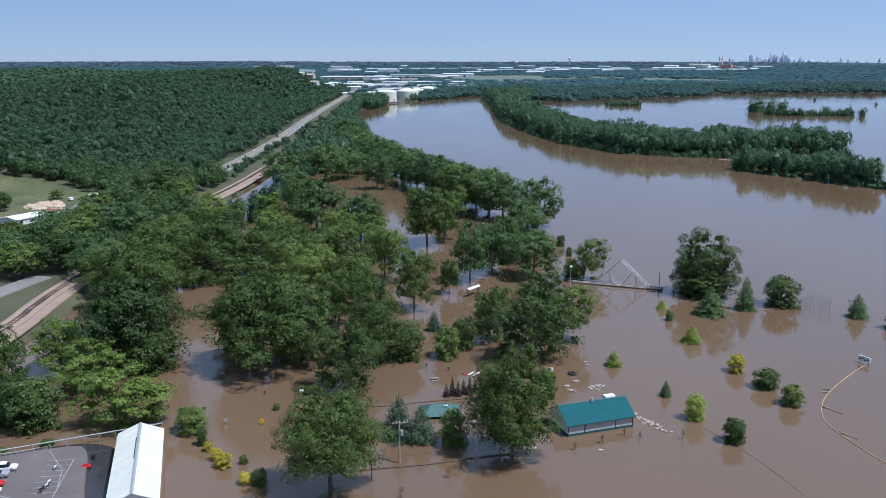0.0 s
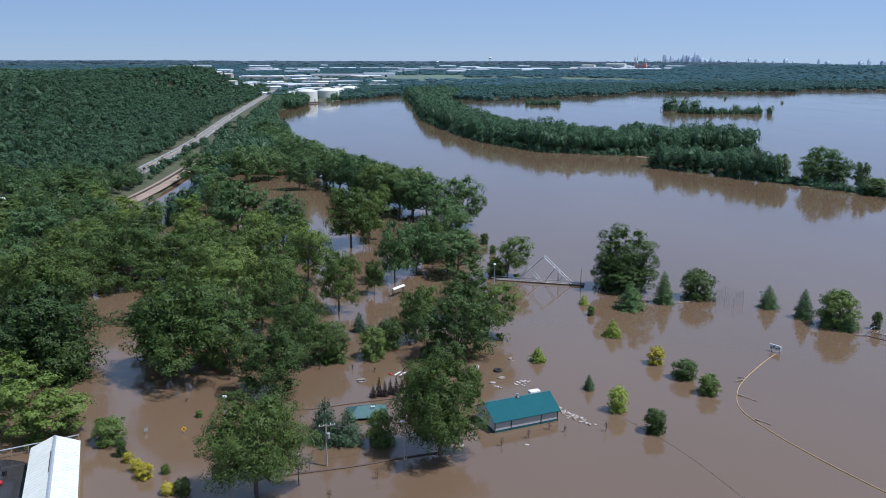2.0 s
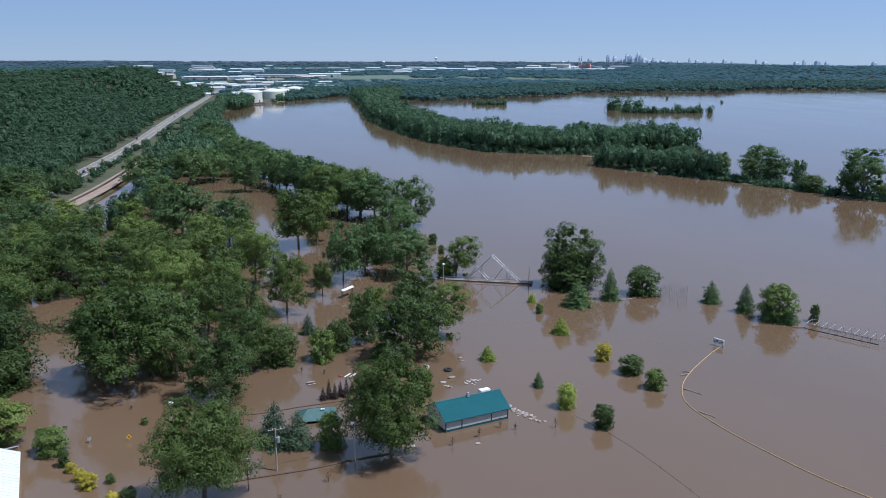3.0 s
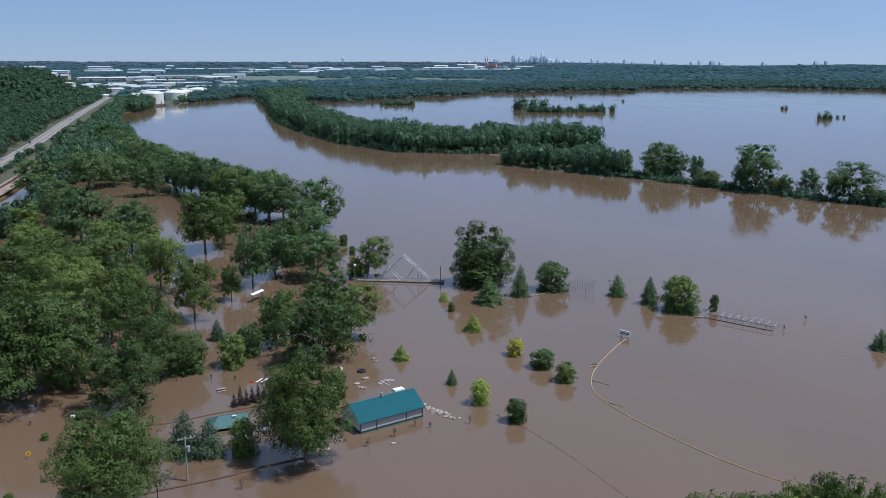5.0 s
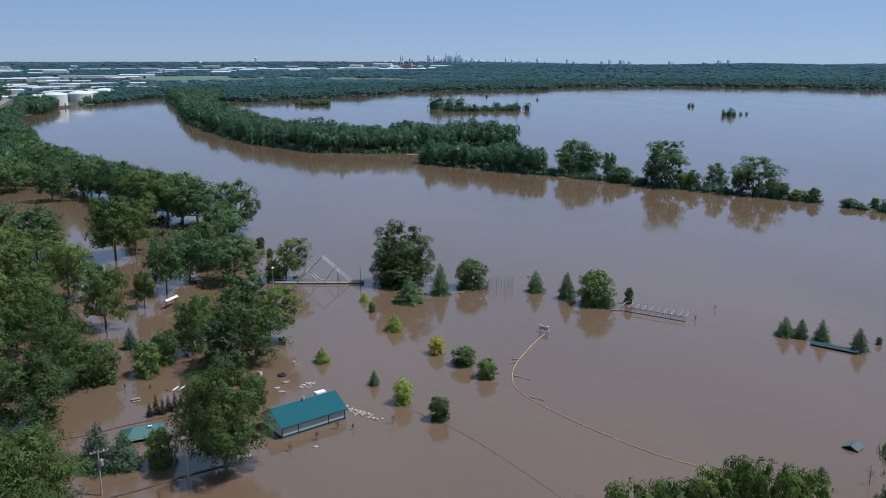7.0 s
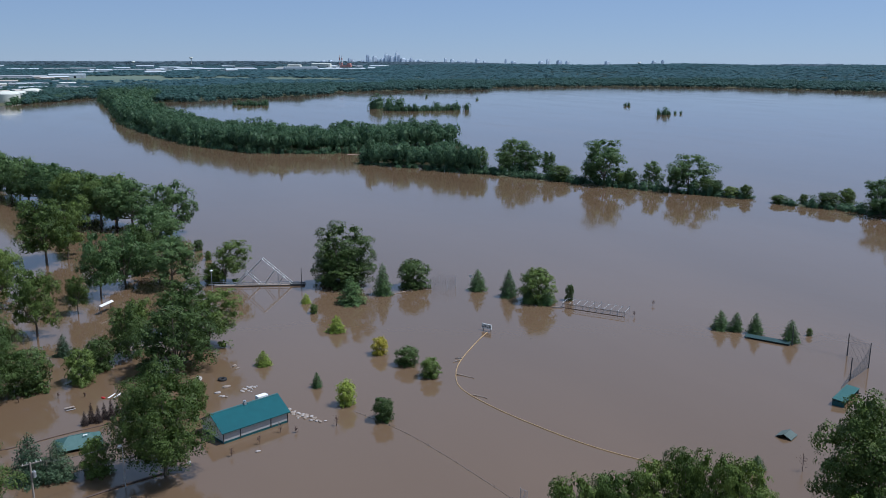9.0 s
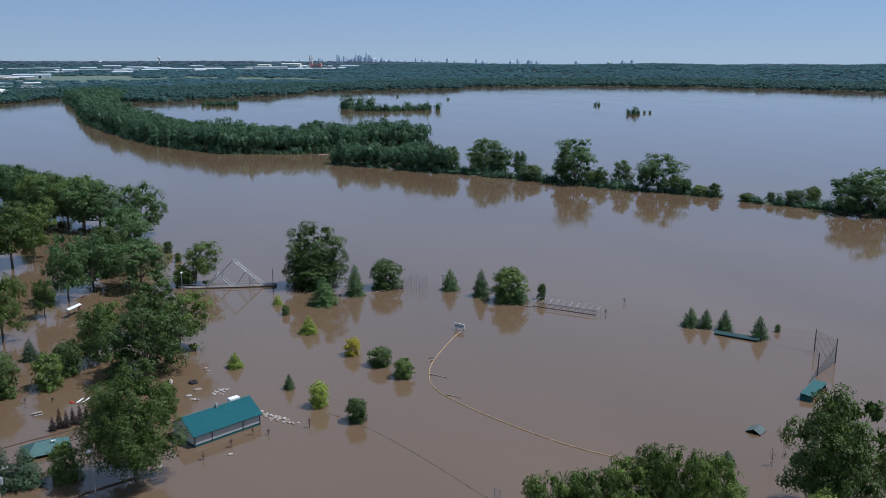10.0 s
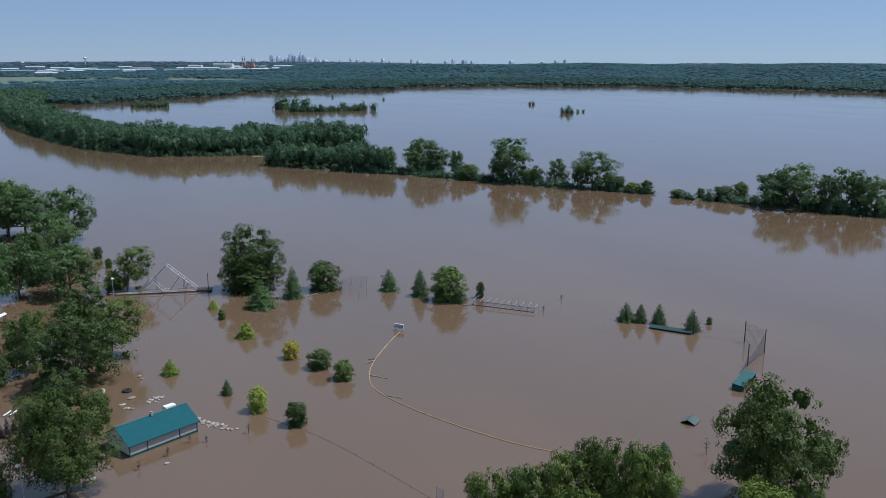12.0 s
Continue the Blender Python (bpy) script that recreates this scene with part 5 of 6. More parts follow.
def mesh_panel(a, b, za, zb, low, step, r, sag=0.0):
    """Cords of a net or wire fence between two uprights."""
    bm = BM()
    a, b = Vector(a), Vector(b)
    n = max(2, int((b - a).length / step))
    for k in range(n + 1):
        q = a.lerp(b, k / n)
        top = za + (zb - za) * k / n - sag * math.sin(math.pi * k / n)
        bar(bm, (q.x, q.y, low), (q.x, q.y, top), r, r, 3)
    m = max(2, int((max(za, zb) - low) / step))
    for j in range(m + 1):
        f = j / m
        for k in range(n):
            u, v = k / n, (k + 1) / n
            zu = low + (za + (zb - za) * u - sag * math.sin(math.pi * u) - low) * f
            zv = low + (za + (zb - za) * v - sag * math.sin(math.pi * v) - low) * f
            p, q = a.lerp(b, u), a.lerp(b, v)
            bar(bm, (p.x, p.y, zu), (q.x, q.y, zv), r, r, 3)
    return bm


part("netting", mesh_panel((206.9, 161.2), (204.0, 151.7), 6.5, 6.9, 0.0, 0.55, 0.02), NET, net)
part("netting", mesh_panel((203.8, 151.5), (191.1, 147.1), 6.8, 2.2, -0.2, 0.5, 0.022, 0.9), NET, net)
part("netting", mesh_panel((199.5, 174.5), (206.9, 161.4), 5.2, 6.2, 0.0, 0.5, 0.008), NET, net)
part("netting", mesh_panel((190.9, 147.0), (184.5, 144.2), 3.0, 0.8, -0.2, 0.45, 0.022, 0.6), NET, net)

cage = thing("fence_enclosure", pose(0, 0, 0), "galvanised chain-link enclosure with angled top arms, half under water", "fence")
A0, A1, off = Vector((158.2, 238.0, 0)), Vector((171.0, 219.6, 0)), Vector((3.9, 2.6, 0))
for k in range(10):
    q = A0.lerp(A1, k / 9)
    bm = BM()
    bar(bm, q + Vector((0, 0, -1.5)), q + Vector((0, 0, 1.9)), 0.06, 0.06, 6)
    part("post", bm, GALV, cage)
    bm = BM()
    bar(bm, q + Vector((0, 0, 1.7)), q + off + Vector((0, 0, 2.2)), 0.055, 0.055, 6)
    part("arm", bm, GALV, cage)
    bm = BM()
    bar(bm, q + off + Vector((0, 0, -1.5)), q + off + Vector((0, 0, 2.9)), 0.05, 0.05, 6)
    part("post", bm, GALV, cage)
for o, z, r in ((Vector(), 1.55, 0.1), (Vector(), 0.1, 0.09), (off, 2.2, 0.04), (off, 0.4, 0.03)):
    bm = BM()
    bar(bm, A0 + o + Vector((0, 0, z)), A1 + o + Vector((0, 0, z)), r, r, 6)
    part("rail", bm, DRIFT if z == 1.55 else RUST if z < 0.3 else GALV, cage)
part("chain_link", mesh_panel(A0, A1, 1.85, 1.85, 0.0, 0.6, 0.016), NET, cage)
bm = BM()
bar(bm, (154.6, 239.4, 0.15), (158.2, 238.0, 0.3), 0.16, 0.16, 6)
bar(bm, (156.0, 239.2, -1), (156.0, 239.2, 2.0), 0.08, 0.08, 6)
part("gate_post", bm, DRIFT, cage)

stop = thing("backstop_fence", pose(0, 0, 0), "square chain-link fence panel on four steel posts in the flood", "fence")
SQ = [(126.8, 280.4), (130.9, 274.6), (136.2, 278.4), (132.0, 284.2)]
for x, y in SQ:
    bm = BM()
    bar(bm, (x, y, -1.5), (x, y, 4.3), 0.07, 0.07, 6)
    part("post", bm, GALV, stop)
for k in range(4):
    part("chain_link", mesh_panel(SQ[k], SQ[(k + 1) % 4], 4.2, 4.2, 0.2, 0.7, 0.013), NET, stop)
for x, y in ((127, 285), (140.5, 274.5)):
    root = thing("notice_board", pose(x, y, 0, 0, 0, -25), "small white board on a post above the flood", "sign", "small white boards")
    bm = BM()
    bar(bm, (0, 0, -1.5), (0, 0, 5.0), 0.05, 0.05, 6)
    part("post", bm, GALV, root)
    bm = BM()
    box(bm, 0, -0.06, 4.4, 1.1, 0.06, 0.8)
    part("board", bm, PAINT_WHITE, root)

# ---------------------------------------------------------------- floating boom and scoreboard
BOOM = [(121.6, 225.0), (115.2, 219.0), (102.4, 205.4), (96.2, 196), (93.2, 186), (95, 172), (99, 158), (105, 143), (112, 131), (115, 125)]
boom = thing("containment_boom", pose(0, 0, 0), "long orange floating boom curving over the brown water", "floating boom")
bp_ = along(BOOM, 0.9)[:, :2]
for k in range(0, len(bp_) - 6, 6):
    bm = BM()
    for j in range(6):
        a, b = bp_[k + j], bp_[k + j + 1]
        wob = 0.08 * math.sin(k * 0.9)
        bar(bm, (a[0] + wob, a[1], 0.08), (b[0] + wob, b[1], 0.05), 0.11, 0.11, 8)
    part("float", bm, ORANGE, boom)
for x, y, dx, dy in ((102.4, 205.6, -2.6, -0.6), (96.5, 196, 3.0, -4.5), (94, 181, 2.2, -3.6), (103.6, 206.8, -2.0, 0.8)):
    bm = BM()
    limb(bm, (x, y, 0.15), (x + dx, y + dy, 0.1), 0.2, 0.1, 2, 0.12, 6)
    tagged(part("driftwood", bm, DRIFT, None), "pale driftwood log caught against the floating boom", "driftwood", "driftwood at the boom")


score = thing("scoreboard", pose(122.0, 226.4, 0, 0, 0, -62) @ Matrix.Scale(0.8, 4), "white scoreboard with dark panels on two posts, at water level", "scoreboard")
bm = BM()
box(bm, 0, 0, 0.9, 4.6, 0.35, 1.9, 0, 0.03)
part("panel", bm, PAINT_WHITE, score)
for s in (-1.7, 1.7):
    bm = BM()
    bar(bm, (s, 0.3, -1.5), (s, 0.3, 2.7), 0.11, 0.11, 8)
    part("post", bm, DARK_POLE, score)
for k in range(4):
    bm = BM()
    box(bm, -1.65 + k * 1.1, -0.19, 1.25 + 0.35 * (k % 2), 0.75, 0.05, 0.6)
    part("dial", bm, DARK_POLE, score)
bm = BM()
for k in range(3):
    box(bm, -1.2 + k * 1.2, -0.19, 2.4, 0.8, 0.05, 0.18)
part("lettering_bar", bm, TEAL_DARK, score)

# ---------------------------------------------------------------- steel gangway by the river
gang = thing("steel_gangway", pose(0, 0, 0), "grey steel A-frame gangway truss half sunk at the river bank", "gangway")
E0, E1 = Vector((53, 317.5, 0.9)), Vector((85, 305.5, 0.7))
U = (E1 - E0).normalized()
W = Vector((-U.y, U.x, 0)) * 1.5


def on_gang(s, z, side=0):
    q = E0 + U * s + W * side
    return Vector((q.x, q.y, z))


for side in (-1, 1):
    for a, b, r in (((8.5, 0.5), (18.5, 10.6), 0.17), ((18.5, 10.6), (29.5, 0.6), 0.2), ((12.2, 5.6), (8.0, 0.5), 0.14), ((12.2, 5.6), (17.5, 0.6), 0.2),
                    ((23.0, 6.2), (19.0, 0.6), 0.14), ((24.2, 5.2), (24.2, 0.6), 0.14), ((14.5, 6.2), (14.5, 0.6), 0.11), ((26.2, 3.6), (24.2, 0.6), 0.12)):
        bm = BM()
        p, q = on_gang(a[0], a[1], side), on_gang(b[0], b[1], side)
        bar(bm, p, q, r * 0.8, r * 0.8, 6)
        part("truss_bar", bm, GALV, gang)
for s, z in ((18.5, 10.5), (15, 7.0), (20.5, 8.7), (22.5, 6.8), (24.5, 5.0), (26.5, 3.2), (12, 4.2)):
    bm = BM()
    bar(bm, on_gang(s, z, -1), on_gang(s, z, 1), 0.1, 0.1, 6)
    part("cross_bar", bm, GALV, gang)
bm = BM()
box(bm, *(on_gang(14.5, 0.1)), 29, 2.4, 0.35, math.degrees(math.atan2(U.y, U.x)))
part("deck", bm, DRIFT, gang, "weathered pale deck just above the water")
bm = BM()
for side in (-1, 1):
    bar(bm, on_gang(-2, 1.0, side), on_gang(29, 0.9, side), 0.13, 0.13, 6)
part("handrail", bm, GALV, gang)
bm = BM()
box(bm, *(on_gang(31.5, -0.2)), 5.5, 3.4, 0.9, math.degrees(math.atan2(U.y, U.x)), 0.05)
part("float", bm, DARK_POLE, gang)


def pole(x, y, h, r, mat, label, name="lamp_post", head=True, arm=0.0, turn=0.0):
    root = thing(name, pose(x, y, 0, 0, 0, turn), label, "pole", "poles in the flood")
    bm = BM()
    bar(bm, (0, 0, -1.5), (0, 0, h), r, r * 0.75, 8)
    part("pole", bm, mat, root)
    if head:
        bm = BM()
        bmesh.ops.create_uvsphere(bm, u_segments=12, v_segments=8, radius=0.55, matrix=Matrix.Translation((arm, 0, h + 0.25)) @ Matrix.Diagonal((1, 1, 0.7, 1)))
        part("lamp_head", bm, PAINT_WHITE, root, "white lamp head", True)
    if arm:
        bm = BM()
        bar(bm, (0, 0, h - 0.1), (arm, 0, h + 0.1), r * 0.6, r * 0.6, 6)
        part("arm", bm, mat, root)
    return root


pole(51.0, 311.0, 7.6, 0.13, GALV, "slim grey lamp post by the gangway")
pole(83.0, 303.0, 7.4, 0.15, DARK_POLE, "dark mooring pole at the gangway's end", "mooring_pole", False)
pole(-30.0, 172.0, 14.6, 0.2, GALV, "tall grey lamp post with a white head", arm=0.4, turn=-60)
pole(8.2, 168.2, 8.8, 0.13, GALV, "slim grey lamp post rising from the flood", arm=0.5, turn=200)

util = thing("utility_pole", pose(-8.4, 167.0, 0, 0, 0, 12), "weathered wooden utility pole with crossarm and transformer", "utility pole")
bm = BM()
bar(bm, (0, 0, -1.5), (0, 0, 9.6), 0.22, 0.16, 10)
part("pole", bm, GREY_POLE, util)
bm = BM()
box(bm, 0.3, 0.2, 9.05, 3.6, 0.16, 0.2)
part("crossarm", bm, GREY_POLE, util)
for x in (-1.3, -0.5, 1.1, 1.9):
    bm = BM()
    bar(bm, (x, 0.2, 9.25), (x, 0.2, 9.55), 0.08, 0.05, 8)
    part("insulator", bm, PAINT_WHITE, util)
bm = BM()
bar(bm, (0.5, -0.15, 6.4), (0.5, -0.15, 7.6), 0.36, 0.36, 12)
bar(bm, (0.5, -0.15, 7.6), (0.5, -0.15, 7.9), 0.2, 0.08, 8)
part("transformer", bm, GALV, util, "grey drum transformer")
for k, x in enumerate((-1.3, -0.5, 1.1)):
    bm = BM()
    for j in range(12):
        u, v = j / 12, (j + 1) / 12
        pt = [(x + 15.5 * q, 1.5 * q, 9.5 - 1.6 * q - 3.0 * q * (1 - q)) for q in (u, v)]
        bar(bm, pt[0], pt[1], 0.018, 0.018, 4)
    part("wire", bm, DARK_POLE, util)
for k in range(3):
    bm = BM()
    bar(bm, (-0.8 + 0.3 * k, 0.2, 9.0), (-4.2 + 0.2 * k, -1.6, 2.5), 0.02, 0.02, 4)
    part("guy_wire", bm, DARK_POLE, util)
stub = thing("service_pole", pose(-13.8, 158.9, 0), "thin dark pole with white insulators", "pole", "poles in the flood")
bm = BM()
bar(bm, (0, 0, -1.5), (0, 0, 8.2), 0.09, 0.07, 8)
part("pole", bm, DARK_POLE, stub)
for k in range(3):
    bm = BM()
    bar(bm, (-0.1, -0.05, 8.0 - k * 0.75), (0.25, -0.1, 7.8 - k * 0.75), 0.12, 0.12, 8)
    part("insulator", bm, PAINT_WHITE, stub)

warn = thing("warning_sign", pose(-42.0, 186.5, 0, 0, 0, 10), "yellow diamond warning sign just above the flood", "road sign")
bm = BM()
bar(bm, (0, 0, -1.5), (0, 0, 1.6), 0.05, 0.05, 6)
part("post", bm, GALV, warn)
bm = BM()
bm_m = pose(0, -0.06, 1.1, 0, 45, 0) @ Matrix.Diagonal((0.95, 0.05, 0.95, 1))
bmesh.ops.create_cube(bm, size=1, matrix=bm_m)
part("plate", bm, YELLOW, warn)
bm = BM()
box(bm, 0, -0.1, 0.95, 0.28, 0.03, 0.3)
part("symbol", bm, BLACK, warn)
back = thing("road_sign", pose(-50.8, 187.2, 0, 0, 0, 30), "grey back of a road sign just above the flood", "road sign")
bm = BM()
bar(bm, (0, 0, -1.5), (0, 0, 1.4), 0.05, 0.05, 6)
part("post", bm, GALV, back)
bm = BM()
box(bm, 0, 0.06, 0.5, 0.8, 0.04, 0.8, 0, 0.01)
part("plate", bm, GALV, back)


# ---------------------------------------------------------------- flotsam
def lump(name, x, y, sx, sy, sz, mat, label, category, group="", turn=0.0, seed=0):
    """An irregular floating lump: a roughened, flattened ball."""
    bm = BM()
    bmesh.ops.create_icosphere(bm, subdivisions=2, radius=0.5)
    for v in bm.verts:
        k = 1 + 0.28 * noise.noise(v.co * 3 + Vector((seed, seed * 2, 0)))
        v.co = Vector((v.co.x * sx * k, v.co.y * sy * k, v.co.z * sz * k + sz * 0.22))
    ob = part(name, bm, mat, None)
    ob.matrix_basis = pose(x, y, 0, 0, 0, turn)
    return tagged(ob, label, category, group)


def ring(name, x, y, r, t, mat, label):
    bm = BM()
    n, m = 18, 8
    vs = [[bm.verts.new(((r + t * math.cos(b)) * math.cos(a), (r + t * math.cos(b)) * math.sin(a), t * math.sin(b) + t * 0.5))
           for b in (2 * math.pi * j / m for j in range(m))] for a in (2 * math.pi * i / n for i in range(n))]
    for i in range(n):
        for j in range(m):
            bm.faces.new((vs[i][j], vs[(i + 1) % n][j], vs[(i + 1) % n][(j + 1) % m], vs[i][(j + 1) % m]))
    ob = part(name, bm, mat, None, "", True)
    ob.matrix_basis = pose(x, y, 0)
    return tagged(ob, label, "tyre", "flotsam")


ring("tyre", 37.2, 219.0, 0.85, 0.42, BLACK, "big black tyre floating in the brown water")
lump("drifting_log", 42.3, 228.0, 1.5, 0.9, 0.8, DRIFT, "dark lump of driftwood floating in the flood", "driftwood", "flotsam", 20, 3)
lump("drifting_log", 42.6, 226.0, 1.3, 0.6, 0.4, DRIFT, "dark lump of driftwood floating in the flood", "driftwood", "flotsam", 10, 5)
for k, (x, y, s) in enumerate([(40.5, 208.4, 0.8), (41.4, 209.6, 0.9), (41.9, 208.2, 0.6), (42.6, 210.2, 1.0), (43.3, 210.8, 0.7), (43.9, 210.0, 0.8),
                               (42.2, 211.2, 0.6), (44.6, 210.7, 0.5), (41.0, 210.4, 0.6), (40.2, 209.2, 0.7), (43.0, 209.0, 0.6), (42.4, 207.4, 0.5)]):
    lump("foam_scrap", x, y, s * 1.3, s, s * 0.55, FOAM, "white scrap of foam and plastic drifting in a loose raft", "flotsam", "drifting white scraps", k * 47, k)
for k, (x, y, s, m) in enumerate([(34.3, 210.2, 1.2, FOAM), (35.2, 207.2, 0.9, FOAM), (35.9, 206.6, 0.8, DRIFT), (34.6, 207.8, 0.7, FOAM), (31.2, 221.6, 2.6, FOAM),
                                  (7.2, 219.2, 1.0, RED), (37.2, 213.4, 1.6, DRIFT), (21.5, 173.5, 1.1, FOAM), (20.8, 177.5, 0.8, FOAM),
                                  (36.2, 172.6, 0.9, FOAM), (10.9, 203.2, 1.6, FOAM), (12.0, 200.6, 1.2, FOAM), (-19.5, 182.5, 2.0, FOAM)]):
    lump("flotsam", x, y, s * 1.5, s * 0.8, s * 0.5, m, "scrap of flotsam drifting in the brown flood", "flotsam", "flotsam", k * 61, k + 20)
bits = random.Random(5)
for k in range(64):
    u = k / 63
    x, y = 47.2 + 6.4 * u + bits.gauss(0, 0.5), 192.0 - 10.2 * u + bits.gauss(0, 0.6)
    size = bits.uniform(0.4, 1.15) * (1.1 - 0.35 * u)
    lump("foam_scrap", x, y, size * 1.3, size, size * bits.uniform(0.35, 0.7), FOAM if k % 3 == 0 else DRIFT,
         "pale lump in a drifting tongue of foam and wood", "flotsam", "drift line by the pavilion", k * 33, k + 50)
for x, y, t in ((9.2, 219.6, 60), (10.6, 219.2, 58)):
    root = thing("plank", pose(x, y, 0.05, 0, 4, t), "pale wooden plank afloat", "plank", "flotsam")
    bm = BM()
    box(bm, 0, 0, 0, 3.6, 0.35, 0.12)
    part("board", bm, PAINT_WHITE, root)
red = thing("paddle_boat", pose(-75.2, 165.2, 0, 0, 0, 20) @ Matrix.Scale(0.75, 4), "small red plastic boat adrift beside the lot", "boat")
bm = BM()
prism(bm, [(-0.75, 0.1), (-0.9, 0.7), (-0.45, 0.95), (0.45, 0.95), (0.9, 0.7), (0.75, 0.1)], -1.3, 1.3)
bmesh.ops.bevel(bm, geom=bm.edges[:], offset=0.12, segments=2, affect="EDGES")
part("hull", bm, RED, red)
bm = BM()
for s in (-0.4, 0.4):
    box(bm, s, 0, 0.9, 0.6, 0.9, 0.35, 0, 0.05)
part("seat", bm, RED, red)
bin_ = thing("bin", pose(-75.2, 169.2, 0), "black bin half under water", "bin")
bm = BM()
bar(bm, (0, 0, -0.6), (0, 0, 1.1), 0.42, 0.5, 12)
part("barrel", bm, BLACK, bin_)
bm = BM()
bar(bm, (0, 0, 1.1), (0, 0, 1.2), 0.54, 0.5, 12)
part("lid", bm, BLACK, bin_)

table = thing("picnic_table", pose(-0.8, 215.2, 0, 0, 0, 15), "wooden picnic table afloat in the brown flood", "picnic table")
bm = BM()
box(bm, 0, 0, 0.45, 2.2, 0.85, 0.08)
part("tabletop", bm, DRIFT, table)
for s in (-1, 1):
    bm = BM()
    box(bm, 0, s * 0.85, 0.12, 2.2, 0.32, 0.07)
    part("bench", bm, FOAM, table)
    bm = BM()
    for q in (-1, 1):
        bar(bm, (s * 0.8, q * 0.9, -0.5), (s * 0.8, q * 0.3, 0.46), 0.06, 0.06, 5)
    part("leg", bm, RUST, table)

# drowned saplings: a bare stem with a few dry twigs
def sapling(x, y, h, mat=DEAD, label="drowned brown sapling sticking out of the flood"):
    root = thing("sapling", pose(x, y, 0, 0, 0, x * 37 % 360), label, "sapling", "drowned saplings")
    bm = BM()
    limb(bm, (0, 0, -1.2), (0.06 * h, 0, h), 0.09, 0.03, 2, 0.05, 6)
    part("stem", bm, mat, root)
    for k in range(7):
        z = h * (0.3 + 0.1 * k)
        a = k * 2.4
        bm = BM()
        bar(bm, (0.04 * z, 0, z), (math.cos(a) * h * 0.25, math.sin(a) * h * 0.25, z + h * 0.16), 0.035, 0.012, 4)
        part("twig", bm, mat, root)
    n = 90
    c = np.array([0.03 * h, 0, h * 0.62]) + rng.normal(size=(n, 3)) * (0.13 * h, 0.13 * h, 0.2 * h)
    blades_object("dry_leaves", sprays(c, unit(rng.normal(size=(n, 3))), 0.1 * rng.uniform(0.6, 1.4, n)), DEAD, root)


for x, y, h in ((138.3, 115.1, 4.0), (34.2, 181.8, 2.3), (37.2, 176.2, 2.2), (43.2, 180.2, 2.4), (56.1, 178.2, 2.4), (30.4, 172.8, 1.9), (46.4, 178.6, 1.6), (-7.3, 152.5, 2.2), (2.2, 160.3, 2.6),
                (-15.8, 163.2, 2.2), (-3.2, 224.2, 1.5), (-12.4, 225.0, 1.7), (-45, 205, 1.2), (174.5, 219.0, 2.0), (189.0, 227.0, 1.9), (3.0, 222.0, 1.2)):
    sapling(x, y, h)

# cables and half-sunk fences
def cable(line, r, z, mat, label, floats=0):
    root = thing("floating_cable", pose(0, 0, 0), label, "cable", "cables awash")
    p = along(line, 2.0)[:, :2]
    bm = BM()
    for k in range(len(p) - 1):
        bar(bm, (*p[k], z), (*p[k + 1], z), r, r, 5)
    part("rope", bm, mat, root)
    for k in range(1, floats + 1):
        q = p[int(len(p) * k / (floats + 1))]
        bm = BM()
        bar(bm, (q[0], q[1], -0.8), (q[0], q[1], 0.55), 0.09, 0.07, 6)
        part("picket", bm, DRIFT, root)


cable([(-17, 163.2), (-14, 164), (-2, 166.2), (8, 169), (17, 171)], 0.26, 0.08, RUST, "brown half-sunk rail line awash in the flood")
cable([(-30, 197.6), (-23, 198), (-14, 197.2), (-3, 200), (10, 202.4)], 0.16, 0.06, RUST, "brown half-sunk rail line awash in the flood")
cable([(62.6, 184.5), (69, 169), (73, 153), (77, 131), (79, 118)], 0.045, 0.05, DRIFT, "thin submerged fence line with picket tops showing", 14)
cable([(110, 278), (117, 280.5), (123, 282.0), (127, 280)], 0.14, 0.08, DRIFT, "pale hose afloat beside the backstop fence")
post = thing("fence_corner", pose(78.2, 130.0, 0), "tilted pale fence panel sticking out of the flood", "fence")
bm = BM()
bar(bm, (0, 0, -1), (0, 0, 2.6), 0.06, 0.06, 6)
bar(bm, (1.2, -0.6, -1), (1.2, -0.6, 2.0), 0.06, 0.06, 6)
part("post", bm, GALV, post)
part("mesh", mesh_panel((0, 0), (1.2, -0.6), 2.5, 1.9, -0.2, 0.25, 0.02), GALV, post)


# ---------------------------------------------------------------- houses at the foot of the bluff
def house(x, y, z, turn, length, depth, eave, ridge, wall, roof, label):
    root = thing("house", pose(x, y, z, 0, 0, turn), label, "house", "houses by the street")
    bm = BM()
    prism(bm, [(-depth / 2, -1), (depth / 2, -1), (depth / 2, eave), (0, ridge - 0.1), (-depth / 2, eave)], -length / 2, length / 2)
    part("wall", bm, wall, root)
    for s in (-1, 1):
        bm = BM()
        prism(bm, [(0, ridge + 0.1), (s * (depth / 2 + 0.5), eave - 0.1), (s * (depth / 2 + 0.5), eave - 0.3), (0, ridge - 0.1)], -length / 2 - 0.5, length / 2 + 0.5)
        part("roof_slope", bm, roof, root)
    for s in (-1, 1):
        for k in range(3):
            bm = BM()
            box(bm, -length / 3 + k * length / 3, s * (depth / 2 + 0.02), 1.0, 1.2, 0.08, 1.3)
            w = part("window", bm, GLASS_DARK, root)
            bm = BM()
            box(bm, -length / 3 + k * length / 3, s * (depth / 2 + 0.05), 0.86, 1.5, 0.12, 0.12)
            part("sill", bm, PAINT_WHITE, w)
    return root


